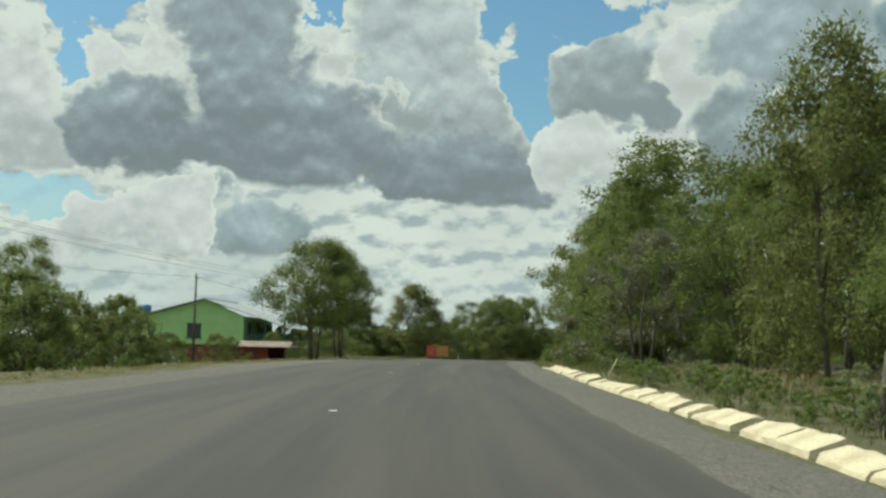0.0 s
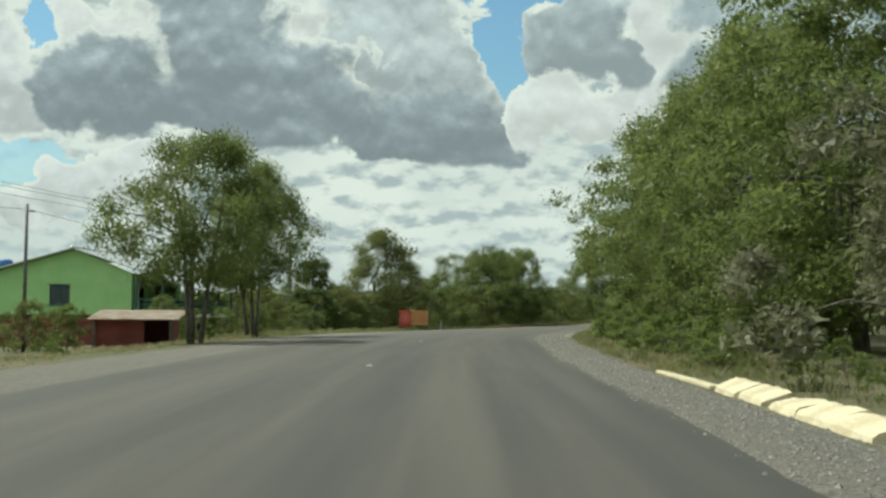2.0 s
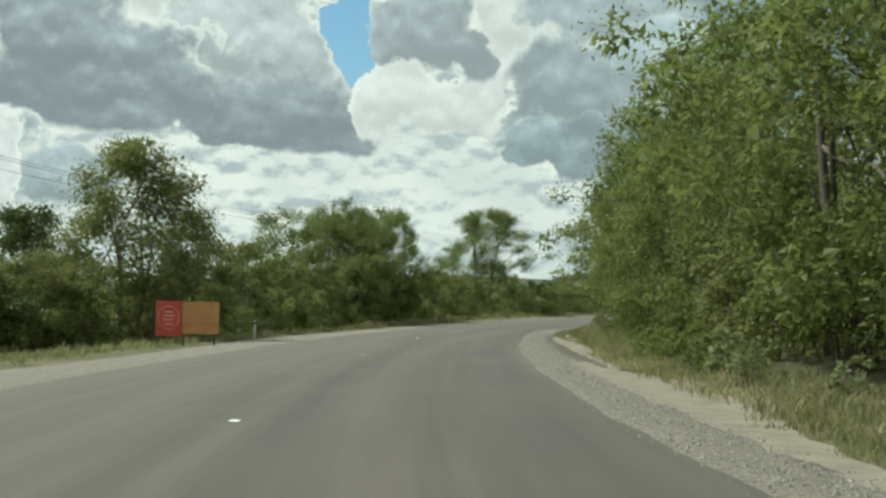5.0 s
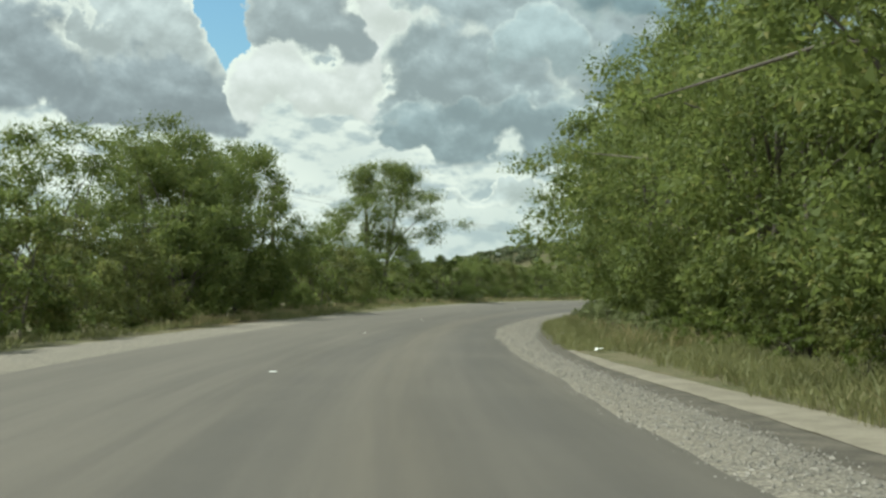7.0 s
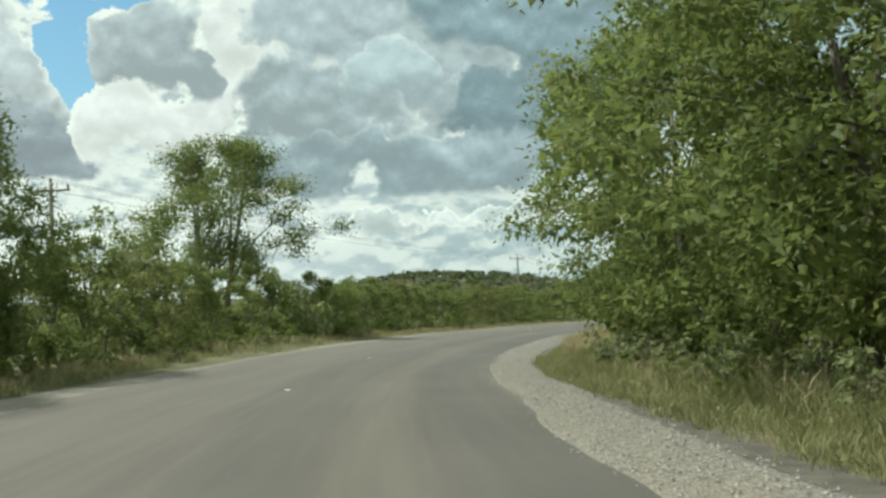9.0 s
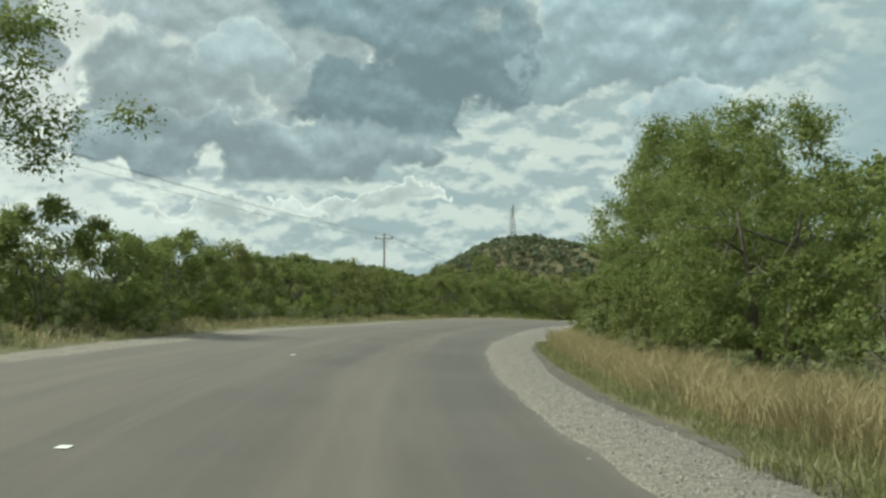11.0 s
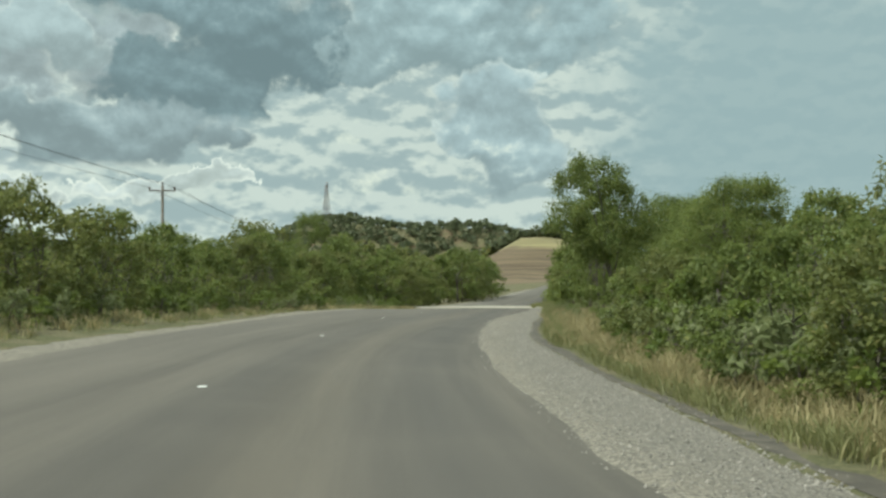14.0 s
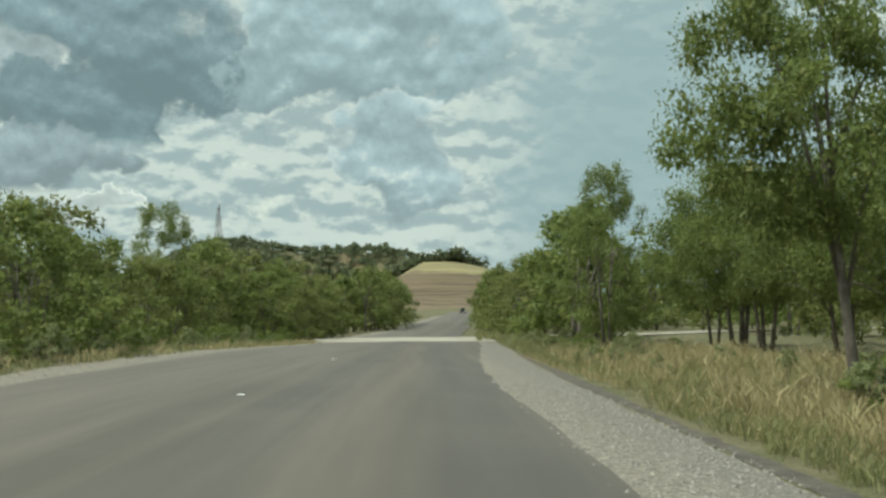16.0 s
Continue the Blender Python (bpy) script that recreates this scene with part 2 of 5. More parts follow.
LEAF_GREEN = leaf_material("leaf_green", (0.082, 0.116, 0.036), (0.240, 0.285, 0.085), (0.36, 0.33, 0.12), 0.5)
LEAF_OLIVE = leaf_material("leaf_olive", (0.090, 0.112, 0.039), (0.245, 0.265, 0.088), (0.33, 0.28, 0.11), 0.5)
LEAF_GREY = leaf_material("leaf_grey", (0.13, 0.135, 0.08), (0.25, 0.25, 0.15), (0.27, 0.24, 0.14), 0.35)
LEAF_DARK = leaf_material("leaf_dark", (0.05, 0.078, 0.022), (0.125, 0.16, 0.045), (0.20, 0.20, 0.066), 0.35)
LEAF_BROAD = leaf_material("leaf_broad", (0.085, 0.135, 0.03), (0.235, 0.28, 0.073), (0.45, 0.45, 0.27), 0.5)
# distance haze is mixed into this leaf colour, for the far crests
LEAF_HAZED = leaf_material("leaf_hazed", (0.08, 0.10, 0.055), (0.16, 0.18, 0.095), (0.20, 0.20, 0.11), 0.4)
LEAF_WEED = leaf_material("leaf_weed", (0.14, 0.17, 0.07), (0.30, 0.33, 0.16), (0.42, 0.42, 0.28), 0.45)
GRASS_GREEN = leaf_material("grass_green", (0.17, 0.18, 0.080), (0.33, 0.33, 0.155), (0.50, 0.43, 0.25), 0.45)
GRASS_DRY = leaf_material("grass_dry", (0.27, 0.23, 0.12), (0.48, 0.41, 0.23), (0.56, 0.45, 0.26), 0.35)
BARK = surface("bark", (0.10, 0.085, 0.07), (0.19, 0.165, 0.14), 4, 30, 0.9, 0.6)
KERB_PAINT = surface("whitewashed_concrete", (0.60, 0.50, 0.33), (0.78, 0.68, 0.48), 1.5, 25, 0.8, 0.3, dark=0.3)
CONCRETE = surface("dusty_concrete", (0.20, 0.175, 0.14), (0.28, 0.25, 0.20), 2, 40, 0.9, 0.3)
POLE_WOOD = surface("pole_wood", (0.13, 0.11, 0.09), (0.22, 0.19, 0.16), 3, 50, 0.85, 0.4)
DARK_METAL = surface("dark_metal", (0.10, 0.09, 0.085), (0.17, 0.15, 0.14), 5, 60, 0.5, 0.1, 0.6)
CERAMIC = surface("brown_ceramic", (0.10, 0.06, 0.05), (0.16, 0.10, 0.08), 8, 60, 0.25, 0.0)
WIRE = surface("wire", (0.05, 0.05, 0.055), (0.08, 0.08, 0.085), 2, 40, 0.6, 0.0)
WHITE_PAINT = surface("white_paint", (0.72, 0.72, 0.70), (0.82, 0.82, 0.80), 6, 60, 0.6, 0.1, dark=0.12)
WALL_GREEN = surface("wall_green", (0.37, 0.62, 0.26), (0.43, 0.69, 0.31), 0.8, 30, 0.8, 0.1, dark=0.08)
ROOF_TIN = surface("roof_tin", (0.52, 0.53, 0.54), (0.66, 0.67, 0.68), 1.2, 30, 0.4, 0.1, 0.6, dark=0.12)
TRIM_TEAL = surface("trim_teal", (0.03, 0.10, 0.09), (0.05, 0.15, 0.13), 2, 40, 0.6, 0.1)
MAROON = surface("maroon_wall", (0.17, 0.04, 0.035), (0.24, 0.065, 0.05), 1.2, 30, 0.8, 0.1)
RUST_TIN = surface("rusted_tin", (0.26, 0.17, 0.12), (0.40, 0.33, 0.27), 1.5, 30, 0.7, 0.2, 0.2)
GLASS_DARK = surface("dark_pane", (0.02, 0.035, 0.035), (0.03, 0.05, 0.05), 2, 30, 0.12, 0.0)
TANK_BLUE = surface("tank_blue", (0.03, 0.13, 0.35), (0.05, 0.18, 0.45), 2, 30, 0.5, 0.0)
SIGN_RED = surface("sign_red", (0.45, 0.05, 0.035), (0.55, 0.07, 0.05), 2, 40, 0.5, 0.05, dark=0.1)
SIGN_ORANGE = surface("sign_orange", (0.42, 0.20, 0.07), (0.52, 0.27, 0.10), 2, 40, 0.6, 0.05, dark=0.12)
CAR_DARK = surface("car_paint", (0.03, 0.03, 0.035), (0.05, 0.05, 0.055), 3, 60, 0.3, 0.0, 0.3)


def asphalt_material():
    mat, k, bsdf = material("asphalt")
    uv = k.n.new("ShaderNodeUVMap")
    sep = k.n.new("ShaderNodeSeparateXYZ")
    k.link(uv.outputs[0], sep.inputs[0])
    pos = k.n.new("ShaderNodeTexCoord").outputs["Object"]
    across = sep.outputs[0]  # metres from the centre line
    comb = k.n.new("ShaderNodeCombineXYZ")
    k.link(across, comb.inputs[0])
    k.link(k.math("MULTIPLY", sep.outputs[1], 0.03), comb.inputs[1])
    lanes = k.noise(comb.outputs[0], 1.1, 5.0, 0.6)
    broad, grit = k.noise(pos, 0.25, 4.0), k.noise(pos, 90.0, 2.0, 0.7)
    colour = k.mix(k.smooth(lanes, 0.33, 0.66), (0.092, 0.080, 0.068), (0.150, 0.131, 0.110))
    # wheel tracks in the right lane polished darker, dusty middle of the lane
    lane = k.math("ABSOLUTE", k.math("SUBTRACT", across, 2.0))
    colour = k.mix(k.smooth(k.math("ABSOLUTE", k.math("SUBTRACT", lane, 1.15)), 0.2, 0.75, 0.38, 0.0), colour, (0.076, 0.069, 0.066))
    colour = k.mix(k.smooth(lane, 0.1, 0.7, 0.35, 0.0), colour, (0.165, 0.138, 0.105))
    colour = k.mix(k.smooth(across, 0.6, -2.2, 0.0, 0.5), colour, (0.175, 0.154, 0.131))
    colour = k.mix(k.smooth(k.math("ABSOLUTE", k.math("SUBTRACT", across, 3.7)), 0.25, 0.9, 0.45, 0.0), colour, (0.078, 0.072, 0.069))
    colour = k.mix(k.smooth(across, -3.2, -5.2, 0.0, 0.7), colour, (0.19, 0.165, 0.14))
    colour = k.mix(k.smooth(broad, 0.4, 0.7, 0.0, 0.35), colour, (0.155, 0.136, 0.115))
    colour = k.mix(k.smooth(grit, 0.3, 0.75, 0.35, 0.0), colour, (0.05, 0.048, 0.045))
    # the stretch before the rise is darker, easing off towards 150 m along
    streak = k.noise(comb.outputs[0], 3.2, 6.0, 0.65)
    colour = k.mix(k.smooth(streak, 0.38, 0.62, 0.30, 0.0), colour, (0.075, 0.068, 0.060))
    colour = k.mix(k.smooth(sep.outputs[1], 12.0, 150.0, 0.72, 0.0), colour, k.mix(k.smooth(lanes, 0.3, 0.7), (0.034, 0.032, 0.031), (0.075, 0.066, 0.057)))
    k.link(colour, bsdf.inputs["Base Color"])
    bsdf.inputs["Roughness"].default_value = 0.82
    bump = k.n.new("ShaderNodeBump")
    bump.inputs["Strength"].default_value, bump.inputs["Distance"].default_value = 0.35, 0.006
    k.link(grit, bump.inputs["Height"])
    k.link(bump.outputs[0], bsdf.inputs["Normal"])
    return mat


def gravel_material(name, tone):
    mat, k, bsdf = material(name)
    pos = k.n.new("ShaderNodeTexCoord").outputs["Object"]
    cell = k.n.new("ShaderNodeTexVoronoi")
    k.link(pos, cell.inputs["Vector"])
    cell.inputs["Scale"].default_value = 22.0
    broad, fine = k.noise(pos, 0.6, 4.0), k.noise(pos, 30.0, 3.0)
    tint = k.n.new("ShaderNodeSeparateColor")
    k.link(cell.outputs["Color"], tint.inputs[0])
    colour = k.mix(tint.outputs[0], tuple(tone * c for c in (0.115, 0.103, 0.088)), tuple(tone * c for c in (0.34, 0.305, 0.255)))
    colour = k.mix(k.smooth(broad, 0.45, 0.7, 0.0, 0.5), colour, tuple(tone * c for c in (0.25, 0.22, 0.18)))
    colour = k.mix(k.smooth(fine, 0.3, 0.6, 0.5, 0.0), colour, tuple(tone * c for c in (0.10, 0.09, 0.08)))
    # darker grit before the rise, paler crushed stone after it
    sep = k.n.new("ShaderNodeSeparateXYZ")
    k.link(k.n.new("ShaderNodeUVMap").outputs[0], sep.inputs[0])
    colour = k.mix(k.smooth(sep.outputs[0], 4.9, 5.9, 0.0, 0.5), colour, k.mix(tint.outputs[1], (0.09, 0.083, 0.075), (0.24, 0.222, 0.20)))
    colour = k.mix(k.smooth(sep.outputs[1], 25.0, 140.0, 0.6, 0.0), colour, k.mix(tint.outputs[2], (0.03, 0.028, 0.026), (0.155, 0.142, 0.125)))
    k.link(colour, bsdf.inputs["Base Color"])
    bsdf.inputs["Roughness"].default_value = 0.92
    bump = k.n.new("ShaderNodeBump")
    bump.inputs["Strength"].default_value, bump.inputs["Distance"].default_value = 0.8, 0.03
    k.link(cell.outputs["Distance"], bump.inputs["Height"])
    k.link(bump.outputs[0], bsdf.inputs["Normal"])
    return mat


def ground_material():
    mat, k, bsdf = material("ground")
    pos = k.n.new("ShaderNodeTexCoord").outputs["Object"]
    sep = k.n.new("ShaderNodeSeparateXYZ")
    k.link(pos, sep.inputs[0])
    broad, mid, fine = k.noise(pos, 0.05, 4.0), k.noise(pos, 0.5, 5.0, 0.6), k.noise(pos, 12.0, 4.0, 0.65)
    grass = k.mix(k.smooth(fine, 0.35, 0.65), (0.06, 0.062, 0.026), (0.135, 0.13, 0.058))
    dry = k.mix(k.smooth(fine, 0.35, 0.65), (0.12, 0.102, 0.06), (0.185, 0.16, 0.095))
    soil = k.mix(k.smooth(fine, 0.35, 0.65), (0.14, 0.085, 0.055), (0.22, 0.15, 0.10))
    colour = k.mix(k.smooth(mid, 0.44, 0.62, 0.0, 0.85), grass, dry)
    colour = k.mix(k.smooth(broad, 0.55, 0.7, 0.0, 0.7), colour, soil)
    # the farthest hills are wooded
    colour = k.mix(k.smooth(sep.outputs[1], 1150.0, 1350.0), colour, k.mix(mid, (0.035, 0.045, 0.022), (0.07, 0.08, 0.04)))
    # mown fields on the far hillside
    da = k.math("DIVIDE", k.math("SUBTRACT", sep.outputs[0], FIELD[0]), FIELD[2])
    db = k.math("DIVIDE", k.math("SUBTRACT", sep.outputs[1], FIELD[1]), FIELD[3])
    r = k.math("ADD", k.math("MULTIPLY", da, da), k.math("MULTIPLY", db, db))
    rows = k.noise(pos, 0.02, 3.0, 0.5, 0.5)
    high = k.math("ADD", sep.outputs[2], k.math("MULTIPLY", rows, 22.0))
    drill = k.n.new("ShaderNodeCombineXYZ")
    k.link(k.math("ADD", k.math("MULTIPLY", sep.outputs[2], 0.35), k.math("MULTIPLY", rows, 1.5)), drill.inputs[2])
    k.link(k.math("MULTIPLY", sep.outputs[0], 0.01), drill.inputs[0])
    stripes = k.smooth(k.noise(drill.outputs[0], 2.0, 4.0, 0.6), 0.38, 0.62)
    ploughed = k.mix(stripes, (0.085, 0.062, 0.040), (0.165, 0.125, 0.078))
    straw = k.mix(stripes, (0.19, 0.165, 0.085), (0.27, 0.235, 0.12))
    hay = k.mix(k.smooth(high, 36.5, 39.5), ploughed, straw)
    colour = k.mix(k.smooth(r, 1.15, 0.85), colour, hay)
    k.link(colour, bsdf.inputs["Base Color"])
    bsdf.inputs["Roughness"].default_value = 0.95
    bump = k.n.new("ShaderNodeBump")
    bump.inputs["Strength"].default_value, bump.inputs["Distance"].default_value = 0.7, 0.08
    k.link(fine, bump.inputs["Height"])
    k.link(bump.outputs[0], bsdf.inputs["Normal"])
    return mat


FIELD = (518, 672, 78.0, 78.0)
ASPHALT, GROUND = asphalt_material(), ground_material()
GRAVEL = gravel_material("gravel", 1.0)

# ---- the road's centre line and the lie of the land ----
CENTRE = [
    (-0.47, -40.04, -2.81),
    (-1.18, -20.06, -2.05),
    (-1.90, -0.05, -1.30),
    (-2.14, 15.47, -0.90),
    (-1.95, 30.99, -0.71),
    (-1.51, 46.49, -0.54),
    (-0.86, 61.99, -0.48),
    (0.34, 77.47, -0.41),
    (2.24, 92.88, -0.47),
    (4.93, 108.17, -0.57),
    (8.24, 123.33, -0.66),
    (12.44, 138.35, -0.73),
    (17.48, 153.13, -0.78),
    (23.27, 167.68, -0.90),
    (30.30, 181.70, -0.83),
    (38.23, 195.12, -0.83),
    (46.73, 208.20, -0.75),
    (55.95, 220.84, -0.80),
    (65.96, 232.77, -0.73),
    (83.42, 250.86, -0.78),
    (115.10, 282.96, -1.08),
    (151.40, 317.52, -1.13),
    (184.52, 348.08, -0.93),
    (254.32, 412.62, 0.27),
    (327.96, 480.38, 1.87),
    (430.92, 575.38, 4.57),
]


def spline(points, step):
    """A smooth line through the points, with about step metres between its own."""
    p = np.array(points)
    p = np.vstack([2 * p[0] - p[1], p, 2 * p[-1] - p[-2]])
    out = []
    for a, b, c, d in zip(p, p[1:], p[2:], p[3:]):
        n = max(2, int(np.linalg.norm(c - b) / step))
        for u in np.arange(n) / n:
            out.append(0.5 * (2 * b + (c - a) * u + (2 * a - 5 * b + 4 * c - d) * u**2 + (3 * b - a - 3 * c + d) * u**3))
    return np.array(out + [p[-2]])


LINE = spline(CENTRE, 1.0)
LINE_S = np.r_[0, np.cumsum(np.linalg.norm(np.diff(LINE[:, :2], axis=0), axis=1))] - 40.0
LINE_T = np.gradient(LINE[:, :2], axis=0)
LINE_T /= np.linalg.norm(LINE_T, axis=1)[:, None]


def bank(s):
    """How much the road falls to its right side, in metres a metre."""
    return np.interp(s, [150, 195, 290, 330], [0.0, 0.058, 0.058, 0.0])


def station(s):
    x, y, z = (np.interp(s, LINE_S, LINE[:, i]) for i in range(3))
    tx, ty = np.interp(s, LINE_S, LINE_T[:, 0]), np.interp(s, LINE_S, LINE_T[:, 1])
    return x, y, z, tx, ty


def road_point(s, q, up=0.0):
    """The place at s metres along the road and q metres to the right of its centre line."""
    x, y, z, tx, ty = station(s)
    return Vector((x + q * ty, y - q * tx, z - bank(s) * (np.clip(q, -8, 8) - 2.4) - 0.02 * abs(min(abs(q), 6)) * 0.4 + up))


def heading(s):
    """Degrees about z by which +y turns into the road's direction."""
    _, _, _, tx, ty = station(s)
    return math.degrees(math.atan2(-tx, ty))


def along(x, y):
    """Stations, offsets and road heights for arrays of places."""
    x, y = np.atleast_1d(x).astype(float), np.atleast_1d(y).astype(float)
    s, q, z = np.empty_like(x), np.empty_like(x), np.empty_like(x)
    for lo in range(0, len(x), 4000):
        part_x, part_y = x[lo : lo + 4000, None], y[lo : lo + 4000, None]
        i = ((part_x - LINE[None, :, 0]) ** 2 + (part_y - LINE[None, :, 1]) ** 2).argmin(1)
        s[lo : lo + 4000], z[lo : lo + 4000] = LINE_S[i], LINE[i, 2]
        q[lo : lo + 4000] = (part_x[:, 0] - LINE[i, 0]) * LINE_T[i, 1] - (part_y[:, 0] - LINE[i, 1]) * LINE_T[i, 0]
    return s, q, z


HILLS = [(562, 1003, 40.0, 60, 80), (585, 953, 25.4, 70, 75), (622, 899, 25.5, 65, 70), (653, 845, 35.0, 60, 65), (535, 692, 36.0, 50, 52), (400, 1150, 40.0, 150, 90), (560, 1240, 36.0, 130, 90), (-60, 2600, 45, 900, 300), (700, 2500, 55, 800, 400)]


def land(x, y):
    """Height of the ground at arrays of places."""
    x, y = np.atleast_1d(x).astype(float), np.atleast_1d(y).astype(float)
    s, q, z = along(x, y)
    far = np.maximum(np.abs(q), np.hypot(x - np.interp(s, LINE_S, LINE[:, 0]), y - np.interp(s, LINE_S, LINE[:, 1])))
    near = z - bank(s) * (np.clip(q, -8, 8) - 2.4) - 0.07
    drop = np.interp(q, [-60, -24, -13, -8, 8, 12, 40], [-1.3, -1.0, -0.45, 0, 0, 0.1, 0.4])
    wave = 0.10 * np.sin(x * 0.31) * np.cos(y * 0.27) + 0.06 * np.sin(x * 0.83 + y * 0.6)
    h = near + drop + wave * np.clip((far - 8) / 4, 0, 1)
    plain = -1.8 + 0.4 * np.sin(x * 0.011) * np.cos(y * 0.013)
    w = np.clip((far - 60) / 120, 0, 1)
    h = h * (1 - w) + plain * w
    for hx, hy, up, rx, ry in HILLS:
        h = h + up * np.exp(-(((x - hx) / rx) ** 2 + ((y - hy) / ry) ** 2)) * np.clip((far - 14) / 40, 0, 1)
    return h


def land_at(x, y):
    return float(land(x, y)[0])


# ---- mesh helpers ----
def mesh_from(name, verts, faces, mat, uvs=None, smooth=False):
    me = bpy.data.meshes.new(name)
    me.from_pydata([tuple(v) for v in verts], [], [tuple(f) for f in faces])
    if uvs is not None:
        layer = me.uv_layers.new(name="UVMap")
        for loop in me.loops:
            layer.data[loop.index].uv = uvs[loop.vertex_index]
    me.materials.append(mat)
    if smooth:
        me.polygons.foreach_set("use_smooth", [True] * len(me.polygons))
    me.update()
    return me


def quads_mesh(name, verts, mat, per=4):
    """A mesh of separate faces, per vertices each, from an array of places."""
    n = len(verts) // per
    me = bpy.data.meshes.new(name)
    me.vertices.add(len(verts))
    me.vertices.foreach_set("co", np.asarray(verts, np.float32).ravel())
    me.loops.add(n * per)
    me.loops.foreach_set("vertex_index", np.arange(n * per, dtype=np.int32))
    me.polygons.add(n)
    me.polygons.foreach_set("loop_start", np.arange(0, n * per, per, dtype=np.int32))
    me.polygons.foreach_set("loop_total", np.full(n, per, dtype=np.int32))
    me.materials.append(mat)
    me.update(calc_edges=True)
    return me


def part(name, me, parent, label="", at=None):
    """A mesh, or a bmesh with its material, as one object under a thing."""
    ob = new(name, me)
    ob.parent = parent
    if at is not None:
        ob.matrix_basis = at
    return tagged(ob, label)


def thing(name, m, label, category, group="", kind=""):
    ob = new(name)
    ob.matrix_basis = m
    ob.empty_display_size = 0.2
    return tagged(ob, label, category, group, kind)


def finish(bm, name, mat, bevel=0.0, smooth=False):
    if bevel:
        bmesh.ops.bevel(bm, geom=bm.edges[:], offset=bevel, segments=2, affect="EDGES", profile=0.6)
    me = bpy.data.meshes.new(name)
    bm.to_mesh(me)
    bm.free()
    me.materials.append(mat)
    if smooth:
        me.polygons.foreach_set("use_smooth", [True] * len(me.polygons))
    return me


def box_into(bm, size, centre, turn=0.0):
    m = Matrix.Translation(centre) @ Matrix.Rotation(radians(turn), 4, "Z") @ Matrix.Diagonal((*size, 1))
    bmesh.ops.create_cube(bm, size=1.0, matrix=m)


def box_mesh(name, size, centre, mat, bevel=0.01, turn=0.0):
    bm = bmesh.new()
    box_into(bm, size, centre, turn)
    return finish(bm, name, mat, bevel)


def tube(points, radii, sides=7):
    """Vertices and faces of a tapered tube along points."""
    verts, faces = [], []
    for i, (p, r) in enumerate(zip(points, radii)):
        ahead = (Vector(points[min(i + 1, len(points) - 1)]) - Vector(points[max(i - 1, 0)])).normalized()
        side = ahead.orthogonal().normalized()
        up = ahead.cross(side)
        for k in range(sides):
            a = 2 * math.pi * k / sides
            verts.append(Vector(p) + r * (math.cos(a) * side + math.sin(a) * up))
        if i:
            b = (i - 1) * sides
            for k in range(sides):
                j = (k + 1) % sides
                faces.append((b + k, b + j, b + sides + j, b + sides + k))
    faces.append(tuple(range(sides))[::-1])
    faces.append(tuple(range(len(verts) - sides, len(verts))))
    return verts, faces


def tubes_mesh(name, lines, mat, sides=7):
    verts, faces = [], []
    for points, radii in lines:
        v, f = tube(points, radii, sides)
        faces += [tuple(i + len(verts) for i in face) for face in f]
        verts += v
    return mesh_from(name, verts, faces, mat, smooth=True)


# ---- ground, road, shoulders ----
def build_ground():
    xs = np.r_[-4000, -2500, -1500, -1000, np.arange(-700, -100, 60), np.arange(-100, 190, 2.5), np.arange(190, 420, 10), np.arange(420, 820, 25), 900, 1100, 1500, 2200, 3200, 4500]
    ys = np.r_[-4000, -2000, -1000, -500, -250, -120, np.arange(-60, 400, 2.5), np.arange(400, 620, 10), np.arange(620, 1200, 25), 1300, 1500, 1800, 2200, 2700, 3500, 4500]
    gx, gy = np.meshgrid(xs, ys)
    gz = land(gx.ravel(), gy.ravel())
    n, m = len(xs), len(ys)
    i = np.arange(n * m).reshape(m, n)
    faces = np.stack([i[:-1, :-1], i[:-1, 1:], i[1:, 1:], i[1:, :-1]], -1).reshape(-1, 4)
    me = mesh_from("ground", np.stack([gx.ravel(), gy.ravel(), gz], -1).tolist(), faces.tolist(), GROUND, smooth=True)
    tagged(new("ground", me), "uneven roadside ground with grass, dry straw and bare reddish soil", "ground", kind="structure")


def strip(name, s0, s1, q_of, mat, lift, label, category, step=1.0, columns=None, kind="structure", edge=0.0, seed=1):
    """A ribbon along the road between offsets that q_of(s) gives, with ragged edges."""
    rng = np.random.default_rng(seed)
    verts, faces, uvs = [], [], []
    stations = np.arange(s0, s1 + 0.01, step)
    cols = columns or 8
    for i, s in enumerate(stations):
        a, b = q_of(s)
        wob = rng.normal(0, edge, 2) if edge else (0, 0)
        for c in range(cols + 1):
            q = a + (b - a) * c / cols + (wob[0] if c == 0 else wob[1] if c == cols else 0)
            verts.append(road_point(s, q, lift(c / cols) if callable(lift) else lift))
            uvs.append((q, s))
        if i:
            o, p = (i - 1) * (cols + 1), i * (cols + 1)
            faces += [(o + c, o + c + 1, p + c + 1, p + c) for c in range(cols)]
    me = mesh_from(name, verts, faces, mat, uvs, smooth=True)
    return tagged(new(name, me), label, category, kind=kind)


